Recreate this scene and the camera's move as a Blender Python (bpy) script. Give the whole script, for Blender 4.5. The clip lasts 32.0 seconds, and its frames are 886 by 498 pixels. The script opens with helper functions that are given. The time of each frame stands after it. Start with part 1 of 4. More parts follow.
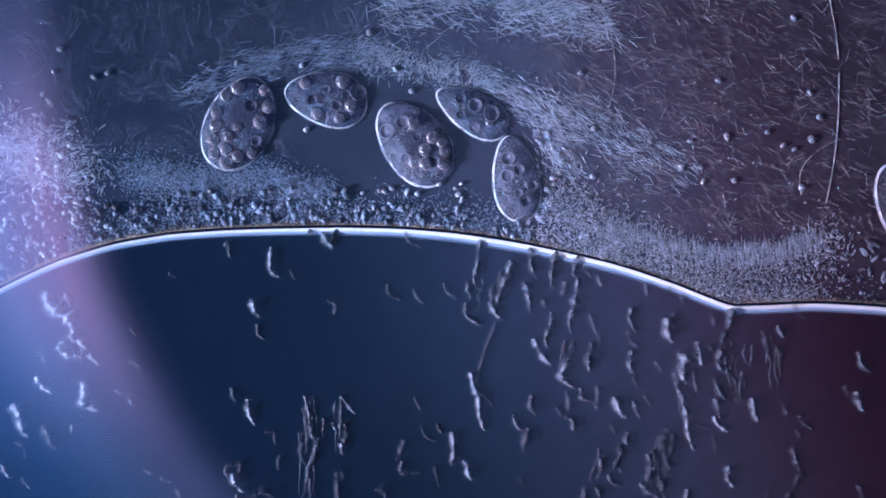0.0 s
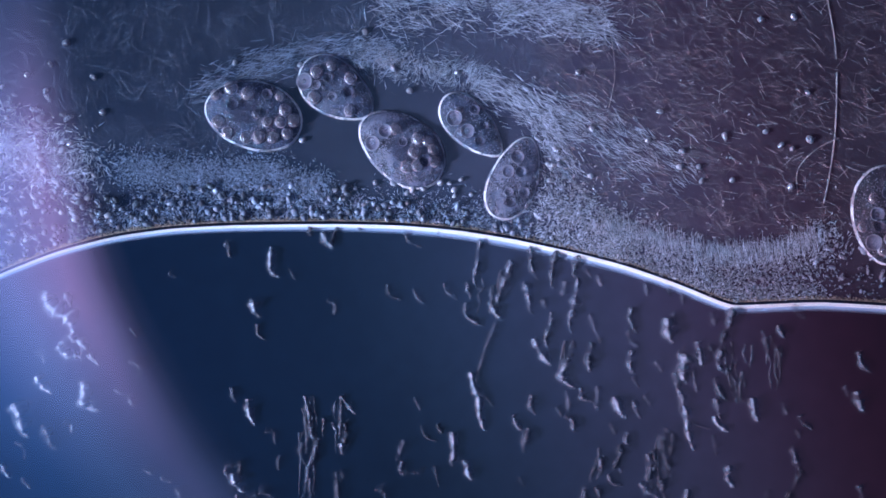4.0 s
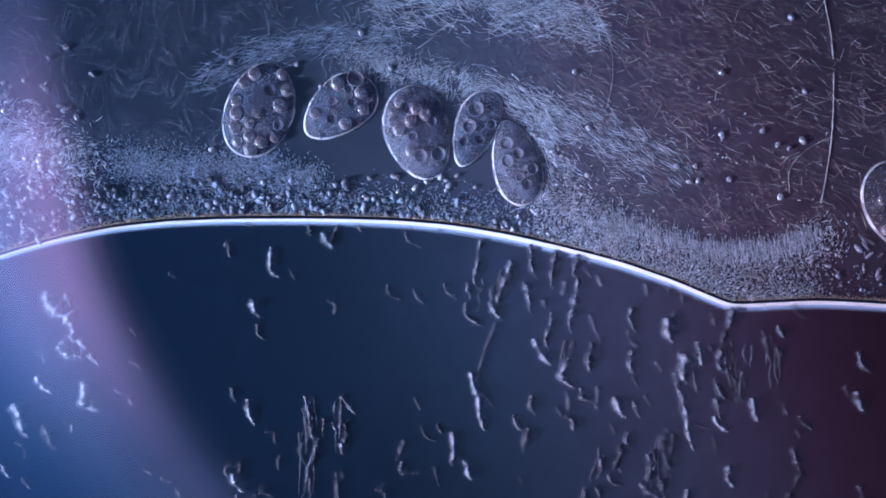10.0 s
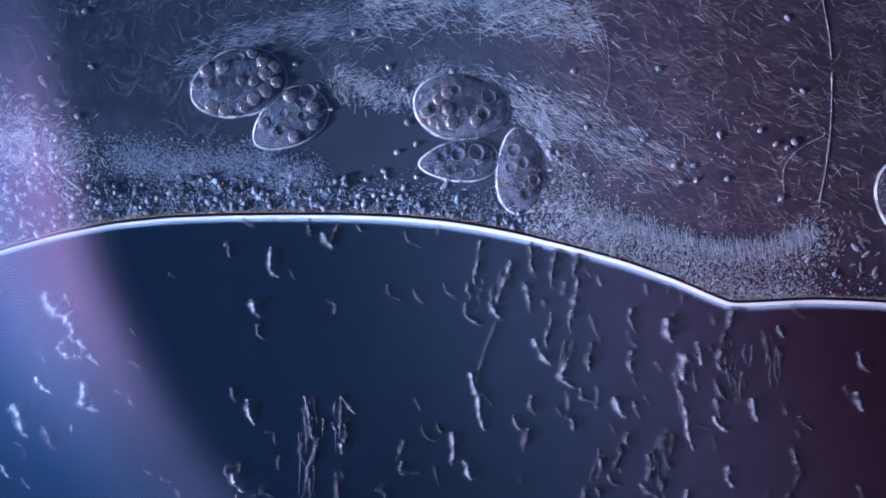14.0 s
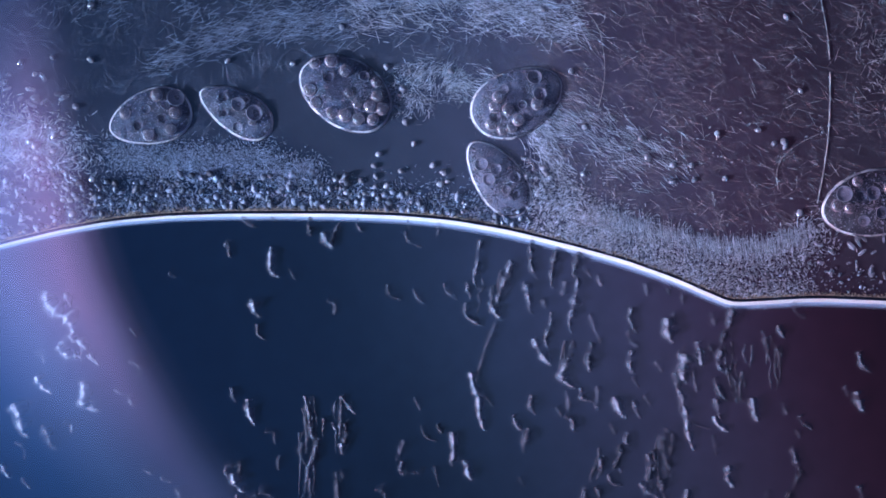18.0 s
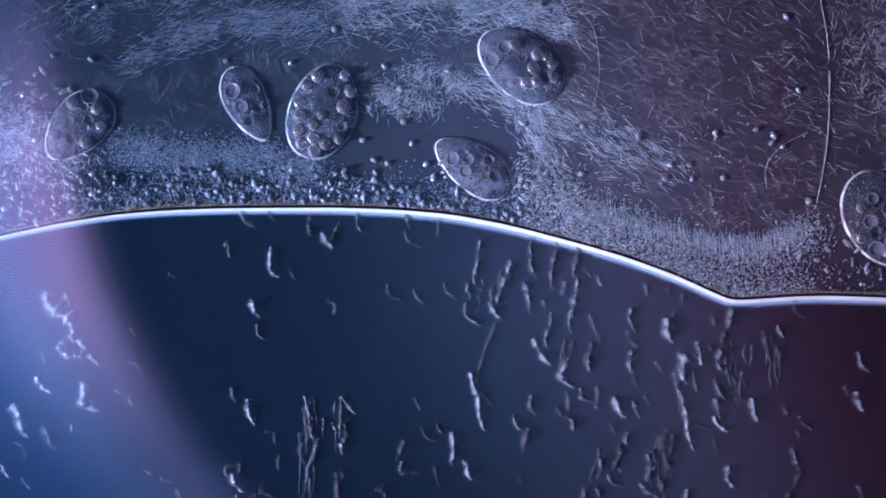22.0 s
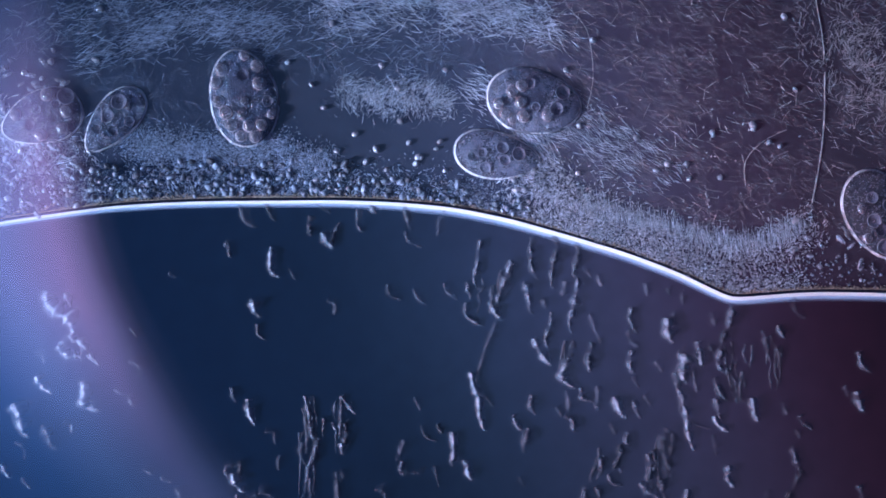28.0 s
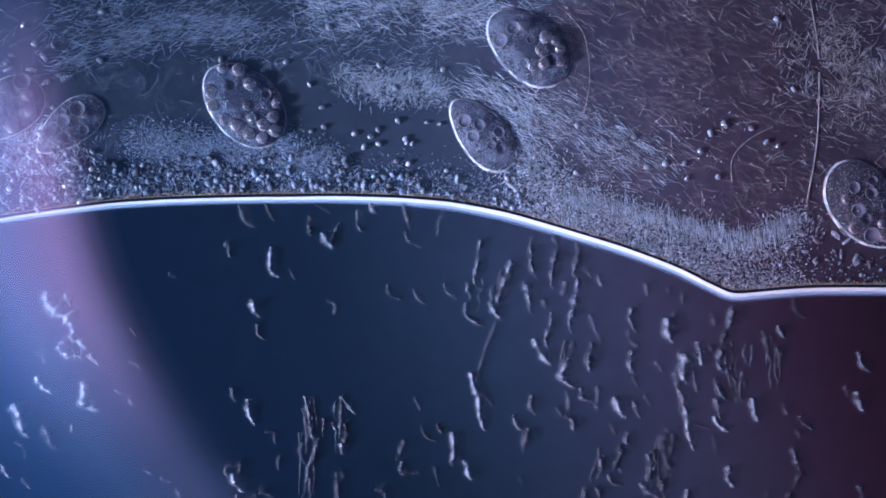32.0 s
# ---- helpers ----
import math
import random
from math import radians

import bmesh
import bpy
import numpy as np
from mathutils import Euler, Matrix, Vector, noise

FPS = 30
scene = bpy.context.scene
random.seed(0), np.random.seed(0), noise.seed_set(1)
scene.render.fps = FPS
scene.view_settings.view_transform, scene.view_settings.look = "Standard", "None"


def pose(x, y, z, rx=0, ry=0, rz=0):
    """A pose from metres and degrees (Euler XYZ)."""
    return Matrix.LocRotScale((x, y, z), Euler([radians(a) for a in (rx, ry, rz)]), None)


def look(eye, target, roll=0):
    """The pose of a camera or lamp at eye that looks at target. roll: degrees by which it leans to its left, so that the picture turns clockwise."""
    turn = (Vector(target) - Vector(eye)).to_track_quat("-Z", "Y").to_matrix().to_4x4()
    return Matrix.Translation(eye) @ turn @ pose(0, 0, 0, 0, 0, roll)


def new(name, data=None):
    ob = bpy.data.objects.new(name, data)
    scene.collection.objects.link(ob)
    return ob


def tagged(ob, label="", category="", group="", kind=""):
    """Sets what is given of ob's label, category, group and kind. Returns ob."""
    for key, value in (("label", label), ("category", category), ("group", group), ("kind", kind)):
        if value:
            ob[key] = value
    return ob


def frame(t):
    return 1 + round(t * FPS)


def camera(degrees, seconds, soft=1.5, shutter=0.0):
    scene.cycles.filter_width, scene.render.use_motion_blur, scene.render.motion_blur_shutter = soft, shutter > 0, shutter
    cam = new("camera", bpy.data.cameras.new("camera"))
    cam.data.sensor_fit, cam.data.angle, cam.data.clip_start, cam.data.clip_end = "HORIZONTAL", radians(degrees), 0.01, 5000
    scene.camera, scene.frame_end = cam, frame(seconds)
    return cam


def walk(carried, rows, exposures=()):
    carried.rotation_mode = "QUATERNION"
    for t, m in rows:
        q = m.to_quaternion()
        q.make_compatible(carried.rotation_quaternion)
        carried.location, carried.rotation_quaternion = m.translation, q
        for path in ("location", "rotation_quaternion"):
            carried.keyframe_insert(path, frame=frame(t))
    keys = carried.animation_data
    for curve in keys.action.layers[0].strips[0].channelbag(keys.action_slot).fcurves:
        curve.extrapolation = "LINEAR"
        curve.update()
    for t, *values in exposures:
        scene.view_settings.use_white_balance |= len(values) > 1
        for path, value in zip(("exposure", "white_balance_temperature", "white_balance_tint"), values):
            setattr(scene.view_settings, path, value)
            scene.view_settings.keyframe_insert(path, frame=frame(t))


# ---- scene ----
import functools

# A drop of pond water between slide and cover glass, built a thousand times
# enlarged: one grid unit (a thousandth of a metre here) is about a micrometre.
EYE = 2.926
cam = camera(30, 32.0, soft=1.7)
walk(cam, [(0, pose(0, 0, EYE)), (32, pose(0, 0, EYE))])


def at(x, y, z=0.0):
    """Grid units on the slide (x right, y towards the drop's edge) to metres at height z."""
    k = (1 - z / EYE) / 1000
    return Vector(((x - 784) * k, (441 - y) * k, z))


# ---- light ----
world = bpy.data.worlds.new("dark_room")
world.use_nodes = True
scene.world = world
world.node_tree.nodes["Background"].inputs[0].default_value = (0.22, 0.36, 1.0, 1)
world.node_tree.nodes["Background"].inputs[1].default_value = 0.075
lamp_data = bpy.data.lights.new("illuminator", "SUN")
lamp_data.energy, lamp_data.angle, lamp_data.color = 0.76, radians(12), (0.46, 0.60, 1.0)
illuminator = new("illuminator", lamp_data)
illuminator.matrix_basis = look((-5, -1.7, 2.2), (0, 0, 0))


def tint_spot(name, colour, watts, target, cone):
    """An added coloured spot, oblique like the illuminator, that tints and brightens one region."""
    data = bpy.data.lights.new(name, "SPOT")
    data.energy, data.color, data.spot_size, data.spot_blend, data.shadow_soft_size = watts, colour, radians(cone), 1.0, 0.6
    ob = new(name, data)
    ob.matrix_basis = look((-5 + target[0], -1.7, 2.2), target)


tint_spot("blue_tint_spot", (0.32, 0.58, 1.0), 5700, (-0.18, 0.02, 0), 12.6)
tint_spot("plum_tint_spot", (1.0, 0.50, 0.66), 2000, (0.62, -0.03, 0), 13.5)
tint_spot("violet_tint_spot", (0.80, 0.78, 1.0), 5200, (-0.80, 0.0, 0), 7.0)
under_data = bpy.data.lights.new("substage_lamp", "AREA")
under_data.shape, under_data.size, under_data.size_y, under_data.energy = "RECTANGLE", 6, 4, 106
substage = new("substage_lamp", under_data)
substage.matrix_basis = pose(0, 0, -0.8, 180, 0, 0)
# added spot from below that lightens the middle of the slide
spot_data = bpy.data.lights.new("pool_spot", "SPOT")
spot_data.energy, spot_data.spot_size, spot_data.spot_blend, spot_data.shadow_soft_size, spot_data.color = 150, radians(24), 1.0, 0.3, (0.85, 0.92, 1.0)
pool_spot = new("pool_spot", spot_data)
pool_spot.matrix_basis = look((0.14, -0.06, -2), (0.14, -0.04, 0))
scene.view_settings.exposure = 0.0


# ---- materials ----
def node(tree, kind, **values):
    n = tree.nodes.new(kind)
    for key, value in values.items():
        n.inputs[key].default_value = value
    return n


def material(name, base, rough=0.5, low=0.7, high=1.3, scale=60, fine=400, bump=0.2, solid=1.0, spec=0.5, ior=1.5, per_piece=0.0, island=False, fade=False, relief=0):
    """A surface with variation at two scales, fine relief, and clear where solid is below 1."""
    m = bpy.data.materials.new(name)
    m.use_nodes = True
    t = m.node_tree
    bsdf = t.nodes["Principled BSDF"]
    out = t.nodes["Material Output"]
    co = t.nodes.new("ShaderNodeTexCoord")
    big = node(t, "ShaderNodeTexNoise", Scale=scale, Detail=3.0)
    small = node(t, "ShaderNodeTexNoise", Scale=fine, Detail=2.0)
    t.links.new(co.outputs["Object"], big.inputs["Vector"])
    t.links.new(co.outputs["Object"], small.inputs["Vector"])
    both = t.nodes.new("ShaderNodeMath")
    both.operation = "ADD"
    t.links.new(big.outputs["Fac"], both.inputs[0])
    t.links.new(small.outputs["Fac"], both.inputs[1])
    span = node(t, "ShaderNodeMapRange")
    span.inputs["From Min"].default_value, span.inputs["From Max"].default_value = 0.7, 1.3
    span.inputs["To Min"].default_value, span.inputs["To Max"].default_value = low, high
    t.links.new(both.outputs[0], span.inputs["Value"])
    value = span.outputs[0]
    if per_piece:
        if island:
            info = t.nodes.new("ShaderNodeNewGeometry").outputs["Random Per Island"]
        else:
            info = t.nodes.new("ShaderNodeObjectInfo").outputs["Random"]
        vary = node(t, "ShaderNodeMapRange")
        vary.inputs["To Min"].default_value, vary.inputs["To Max"].default_value = 1 - per_piece, 1 + per_piece
        t.links.new(info, vary.inputs["Value"])
        times = t.nodes.new("ShaderNodeMath")
        times.operation = "MULTIPLY"
        t.links.new(value, times.inputs[0])
        t.links.new(vary.outputs[0], times.inputs[1])
        value = times.outputs[0]
    mix = t.nodes.new("ShaderNodeVectorMath")
    mix.operation = "SCALE"
    mix.inputs[0].default_value = base
    t.links.new(value, mix.inputs["Scale"])
    t.links.new(mix.outputs[0], bsdf.inputs["Base Color"])
    bsdf.inputs["Roughness"].default_value = rough
    bsdf.inputs["Specular IOR Level"].default_value = spec
    bsdf.inputs["IOR"].default_value = ior
    if relief:
        lumps = node(t, "ShaderNodeTexNoise", Scale=relief, Detail=2.0)
        t.links.new(co.outputs["Object"], lumps.inputs["Vector"])
        b0 = node(t, "ShaderNodeBump", Strength=0.6, Distance=0.010)
        t.links.new(lumps.outputs["Fac"], b0.inputs["Height"])
        t.links.new(b0.outputs["Normal"], bsdf.inputs["Normal"])
    if bump:
        b = node(t, "ShaderNodeBump", Strength=bump, Distance=0.004)
        t.links.new(small.outputs["Fac"], b.inputs["Height"])
        t.links.new(b.outputs["Normal"], bsdf.inputs["Normal"])
        if relief:
            t.links.new(b0.outputs["Normal"], b.inputs["Normal"])
    if solid < 1:
        clear = t.nodes.new("ShaderNodeBsdfTransparent")
        share = node(t, "ShaderNodeMixShader", Fac=solid)
        t.links.new(clear.outputs[0], share.inputs[1])
        t.links.new(bsdf.outputs[0], share.inputs[2])
        t.links.new(share.outputs[0], out.inputs["Surface"])
        if fade:
            thick = t.nodes.new("ShaderNodeAttribute")
            thick.attribute_name = "thickness"
            by = t.nodes.new("ShaderNodeMath")
            by.operation = "MULTIPLY"
            by.inputs[1].default_value = solid
            t.links.new(thick.outputs["Fac"], by.inputs[0])
            t.links.new(by.outputs[0], share.inputs["Fac"])
    return m


def slide_material():
    """Slide lit from below; its colour ramp paints the background light, navy to plum."""
    m = material("slide_glass", (1, 1, 1), rough=0.5, low=0.9, high=1.1, scale=3, fine=30, bump=0.02, spec=0.2)
    t = m.node_tree
    bsdf = t.nodes["Principled BSDF"]
    scaled = bsdf.inputs["Base Color"].links[0].from_node
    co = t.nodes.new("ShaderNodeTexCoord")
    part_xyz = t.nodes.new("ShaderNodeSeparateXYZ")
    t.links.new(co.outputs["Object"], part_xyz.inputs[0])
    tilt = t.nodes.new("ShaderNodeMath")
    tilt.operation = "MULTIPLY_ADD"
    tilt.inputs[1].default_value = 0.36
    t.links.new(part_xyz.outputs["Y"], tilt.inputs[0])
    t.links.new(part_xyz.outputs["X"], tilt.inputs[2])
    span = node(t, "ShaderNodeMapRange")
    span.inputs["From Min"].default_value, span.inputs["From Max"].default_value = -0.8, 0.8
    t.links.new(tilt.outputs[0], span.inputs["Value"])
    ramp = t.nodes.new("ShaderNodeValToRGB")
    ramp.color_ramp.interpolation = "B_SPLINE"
    # brightness and tint of the light field, painted into the colour by position
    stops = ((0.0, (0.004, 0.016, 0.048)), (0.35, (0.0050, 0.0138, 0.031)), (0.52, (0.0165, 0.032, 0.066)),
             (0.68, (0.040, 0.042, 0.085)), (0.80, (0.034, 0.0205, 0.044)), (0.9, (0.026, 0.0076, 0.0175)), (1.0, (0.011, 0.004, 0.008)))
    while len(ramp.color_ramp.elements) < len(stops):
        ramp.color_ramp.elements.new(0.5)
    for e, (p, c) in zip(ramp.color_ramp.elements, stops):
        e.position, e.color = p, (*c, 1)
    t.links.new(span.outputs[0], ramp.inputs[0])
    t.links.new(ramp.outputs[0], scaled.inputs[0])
    through_glass = t.nodes.new("ShaderNodeBsdfTranslucent")
    t.links.new(scaled.outputs[0], through_glass.inputs["Color"])
    # a diffuse share, added so that things above cast shade on the slide
    shade_catch = t.nodes.new("ShaderNodeBsdfDiffuse")
    t.links.new(scaled.outputs[0], shade_catch.inputs["Color"])
    share = node(t, "ShaderNodeMixShader", Fac=0.55)
    t.links.new(through_glass.outputs[0], share.inputs[1])
    t.links.new(shade_catch.outputs[0], share.inputs[2])
    t.links.new(share.outputs[0], t.nodes["Material Output"].inputs["Surface"])
    return m


def cover_material():
    m = bpy.data.materials.new("cover_glass")
    m.use_nodes = True
    t = m.node_tree
    clear = t.nodes.new("ShaderNodeBsdfTransparent")
    # even mirror share that shows the added panel as a violet glare
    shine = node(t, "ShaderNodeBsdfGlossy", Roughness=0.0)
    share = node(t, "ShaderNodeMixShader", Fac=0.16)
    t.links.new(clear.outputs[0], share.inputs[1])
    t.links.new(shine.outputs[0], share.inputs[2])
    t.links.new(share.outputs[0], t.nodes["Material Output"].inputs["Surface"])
    return m


def glare_panel_material():
    """Glow of the added violet panel: dark inside a circle, brightest just past its rim."""
    m = bpy.data.materials.new("violet_glare_panel")
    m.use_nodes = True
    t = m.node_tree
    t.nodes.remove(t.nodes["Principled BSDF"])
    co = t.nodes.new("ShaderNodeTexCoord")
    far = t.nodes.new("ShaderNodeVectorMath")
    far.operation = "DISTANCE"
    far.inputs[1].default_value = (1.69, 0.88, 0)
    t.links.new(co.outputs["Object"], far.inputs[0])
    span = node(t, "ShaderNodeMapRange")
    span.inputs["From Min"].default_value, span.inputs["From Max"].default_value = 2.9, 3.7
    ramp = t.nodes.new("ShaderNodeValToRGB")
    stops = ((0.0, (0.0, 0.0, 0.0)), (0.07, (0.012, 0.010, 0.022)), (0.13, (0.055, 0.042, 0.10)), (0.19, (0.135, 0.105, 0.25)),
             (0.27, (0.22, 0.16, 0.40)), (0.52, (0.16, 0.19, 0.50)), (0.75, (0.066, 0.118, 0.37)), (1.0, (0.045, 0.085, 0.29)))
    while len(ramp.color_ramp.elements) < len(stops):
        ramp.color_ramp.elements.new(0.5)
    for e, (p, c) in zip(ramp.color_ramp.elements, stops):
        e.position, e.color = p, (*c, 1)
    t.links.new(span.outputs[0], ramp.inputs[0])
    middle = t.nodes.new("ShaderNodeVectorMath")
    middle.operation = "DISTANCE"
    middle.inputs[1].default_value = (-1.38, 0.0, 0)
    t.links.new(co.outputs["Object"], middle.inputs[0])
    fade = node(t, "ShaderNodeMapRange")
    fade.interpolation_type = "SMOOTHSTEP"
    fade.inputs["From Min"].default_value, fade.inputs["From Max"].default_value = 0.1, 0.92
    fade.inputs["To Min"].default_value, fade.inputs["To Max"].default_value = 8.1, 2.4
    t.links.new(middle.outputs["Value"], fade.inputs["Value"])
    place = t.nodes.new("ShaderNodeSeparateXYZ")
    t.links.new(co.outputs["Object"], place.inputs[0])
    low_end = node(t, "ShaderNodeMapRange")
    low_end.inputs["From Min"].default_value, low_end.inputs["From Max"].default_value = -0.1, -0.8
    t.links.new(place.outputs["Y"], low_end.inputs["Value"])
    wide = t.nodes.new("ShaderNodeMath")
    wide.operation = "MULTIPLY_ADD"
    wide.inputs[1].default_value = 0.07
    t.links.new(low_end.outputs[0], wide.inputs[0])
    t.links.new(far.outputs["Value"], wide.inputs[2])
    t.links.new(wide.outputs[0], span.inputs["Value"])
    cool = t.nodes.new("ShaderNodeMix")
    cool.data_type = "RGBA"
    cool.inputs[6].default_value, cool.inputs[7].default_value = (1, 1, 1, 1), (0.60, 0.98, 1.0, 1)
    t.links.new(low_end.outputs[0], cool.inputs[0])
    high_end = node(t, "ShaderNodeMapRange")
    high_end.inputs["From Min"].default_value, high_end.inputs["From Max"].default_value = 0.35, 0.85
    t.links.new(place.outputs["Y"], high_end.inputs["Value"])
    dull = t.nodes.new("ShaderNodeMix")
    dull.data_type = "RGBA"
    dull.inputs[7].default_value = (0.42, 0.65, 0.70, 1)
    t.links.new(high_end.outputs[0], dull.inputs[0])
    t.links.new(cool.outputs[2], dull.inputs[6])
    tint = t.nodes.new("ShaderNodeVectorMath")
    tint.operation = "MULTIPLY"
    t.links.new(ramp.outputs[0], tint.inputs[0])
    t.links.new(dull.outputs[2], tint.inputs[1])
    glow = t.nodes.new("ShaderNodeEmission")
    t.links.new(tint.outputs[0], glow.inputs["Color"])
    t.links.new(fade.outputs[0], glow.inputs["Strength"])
    # plus the world's dim blue, so the panel's edge doesn't show in the reflection
    room = node(t, "ShaderNodeEmission", Color=(0.22, 0.36, 1.0, 1), Strength=0.075)
    total = t.nodes.new("ShaderNodeAddShader")
    t.links.new(glow.outputs[0], total.inputs[0])
    t.links.new(room.outputs[0], total.inputs[1])
    t.links.new(total.outputs[0], t.nodes["Material Output"].inputs["Surface"])
    return m


SLIDE = slide_material()
COVER = cover_material()
PANEL = glare_panel_material()
WATER = material("cloudy_water", (0.42, 0.43, 0.53), rough=0.6, low=0.6, high=1.4, scale=9, fine=90, bump=0.0, solid=0.062, spec=0.1)
# glow of the water's edge, painted as a white band and a fading blue strip
WHITE = material("meniscus_bright_paint", (0.96, 0.96, 0.93), rough=0.4, low=0.97, high=1.03, bump=0.0)
FEATHER = material("meniscus_glow_strip", (0.56, 0.76, 1.0), rough=0.4, low=0.9, high=1.1, bump=0.0, solid=0.75, fade=True)
# shade beside the bright band, painted as a near-black strip
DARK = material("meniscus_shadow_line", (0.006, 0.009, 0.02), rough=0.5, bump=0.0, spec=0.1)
BROWN = material("meniscus_scum_line", (0.38, 0.30, 0.21), rough=0.6, low=0.3, high=1.5, scale=150, fine=500, bump=0.3)
ROD = material("bacterial_rods", (0.68, 0.74, 0.84), rough=0.35, low=0.8, high=1.2, bump=0.0, solid=0.8, per_piece=0.95, island=True)
FAINT = material("faint_bacterial_rods", (0.44, 0.37, 0.39), rough=0.5, low=0.8, high=1.2, bump=0.0, solid=0.28, per_piece=0.97, island=True)
DIM = material("dim_bacterial_rods", (0.30, 0.37, 0.48), rough=0.5, low=0.8, high=1.2, bump=0.0, solid=0.18, per_piece=0.95, island=True)
PILE = material("piled_bacterial_rods", (0.60, 0.65, 0.72), rough=0.3, low=0.7, high=1.3, bump=0.0, solid=0.9, per_piece=0.97, island=True, spec=0.8)
COMB = material("combed_bacterial_rods", (0.54, 0.61, 0.70), rough=0.35, low=0.8, high=1.2, bump=0.0, solid=0.75, per_piece=0.9, island=True)
MAT = material("bacterial_mat", (0.36, 0.45, 0.58), rough=0.45, low=0.7, high=1.3, bump=0.0, solid=0.7, per_piece=0.9, island=True)
ARCH = material("bluish_rods", (0.36, 0.44, 0.56), rough=0.4, low=0.8, high=1.2, bump=0.0, solid=0.65, per_piece=0.9, island=True)
BLOB = material("pale_soft_clumps", (0.42, 0.45, 0.52), rough=0.4, low=0.5, high=1.4, scale=90, fine=250, bump=0.2, solid=0.42, per_piece=0.6, island=True)
PLUM = material("plum_lit_rods", (0.52, 0.48, 0.50), rough=0.4, low=0.8, high=1.2, bump=0.0, solid=0.5, per_piece=0.9, island=True)
SCUM = material("brownish_scum", (0.50, 0.40, 0.30), rough=0.5, low=0.7, high=1.3, bump=0.0, solid=0.8, per_piece=0.9, island=True)
GRAIN = material("sediment_grains", (0.22, 0.26, 0.32), rough=0.4, low=0.5, high=1.5, bump=0.3, solid=0.8, per_piece=0.8, island=True, spec=0.7, ior=1.6)
BEAD = material("refractile_bead", (0.34, 0.35, 0.39), rough=0.3, low=0.7, high=1.2, bump=0.15, per_piece=0.35, spec=1.0, ior=1.9)
STREAK = material("dried_residue", (0.115, 0.128, 0.155), rough=0.55, low=0.5, high=1.5, scale=40, fine=120, bump=0.06, solid=0.88, per_piece=0.55, spec=0.3, fade=True)
PALE = material("thick_residue", (0.28, 0.31, 0.36), rough=0.5, low=0.7, high=1.3, scale=40, fine=120, bump=0.08, solid=0.97, per_piece=0.2, spec=0.4, fade=True)
BODY = material("cell_plasma", (0.13, 0.15, 0.23), rough=0.36, low=0.2, high=1.8, scale=45, fine=480, bump=0.6, solid=0.55, spec=1.0, ior=1.65, relief=60)
BLUISH = material("bluish_cell_plasma", (0.062, 0.098, 0.18), rough=0.36, low=0.2, high=1.8, scale=45, fine=480, bump=0.6, solid=0.50, spec=1.0, ior=1.65, relief=60)
SMOKY = material("smoky_cell_plasma", (0.06, 0.058, 0.085), rough=0.36, low=0.2, high=1.8, scale=45, fine=480, bump=0.6, solid=0.36, spec=0.9, ior=1.6, relief=60)
RIM = material("cell_membrane", (0.86, 0.85, 0.88), rough=0.3, low=0.8, high=1.1, scale=40, bump=0.0, solid=0.85, spec=0.6, ior=1.5)
GLOBE = material("food_globule", (0.47, 0.39, 0.43), rough=0.27, low=0.7, high=1.3, scale=120, bump=0.2, solid=0.95, per_piece=0.25, spec=1.0, ior=2.5, fade=True)
CLEAR = material("clear_vacuole", (0.19, 0.19, 0.26), rough=0.35, low=0.8, high=1.2, scale=120, fine=300, bump=0.3, solid=0.6)
LOOP = material("vacuole_wall", (0.36, 0.36, 0.42), rough=0.3, low=0.8, high=1.2, bump=0.0, solid=0.6)
GRANULE = material("plasma_granules", (0.22, 0.20, 0.26), rough=0.35, low=0.8, high=1.2, bump=0.0, solid=0.7, per_piece=0.9, island=True, spec=0.8, ior=1.7)
NUCLEUS = material("dark_nucleus", (0.055, 0.058, 0.095), rough=0.5, low=0.7, high=1.3, scale=150, bump=0.3, solid=0.75, fade=True)
PATCH = material("macronucleus", (0.055, 0.06, 0.10), rough=0.5, low=0.7, high=1.3, scale=60, bump=0.1, solid=0.6, fade=True)
THREAD = material("pale_thread", (0.50, 0.46, 0.46), rough=0.4, low=0.4, high=1.3, scale=120, fine=500, bump=0.2)


# ---- mesh helpers ----
def mesh_of(name, verts, faces, mat, smooth=True):
    me = bpy.data.meshes.new(name)
    me.from_pydata([tuple(v) for v in verts], [], faces)
    me.materials.append(mat)
    if smooth:
        me.polygons.foreach_set("use_smooth", [True] * len(me.polygons))
    me.update()
    return me


def set_thickness(me, values):
    me.attributes.new("thickness", "FLOAT", "POINT").data.foreach_set("value", values)
    return me


def part(name, me, parent, label="", m=None):
    ob = new(name, me)
    ob.parent = parent
    if m is not None:
        ob.matrix_basis = m
    return tagged(ob, label)


def ball(segments=14, rings=9):
    verts = [(0, 0, 1)]
    for i in range(1, rings):
        a = math.pi * i / rings
        for j in range(segments):
            b = 2 * math.pi * j / segments
            verts.append((math.sin(a) * math.cos(b), math.sin(a) * math.sin(b), math.cos(a)))
    verts.append((0, 0, -1))
    faces = [(0, 1 + j, 1 + (j + 1) % segments) for j in range(segments)]
    for i in range(rings - 2):
        for j in range(segments):
            a, b = 1 + i * segments, 1 + (j + 1) % segments + i * segments
            faces.append((a + j, a + segments + j, b + segments, b))
    last, row = len(verts) - 1, 1 + (rings - 2) * segments
    faces += [(last, row + (j + 1) % segments, row + j) for j in range(segments)]
    return verts, faces


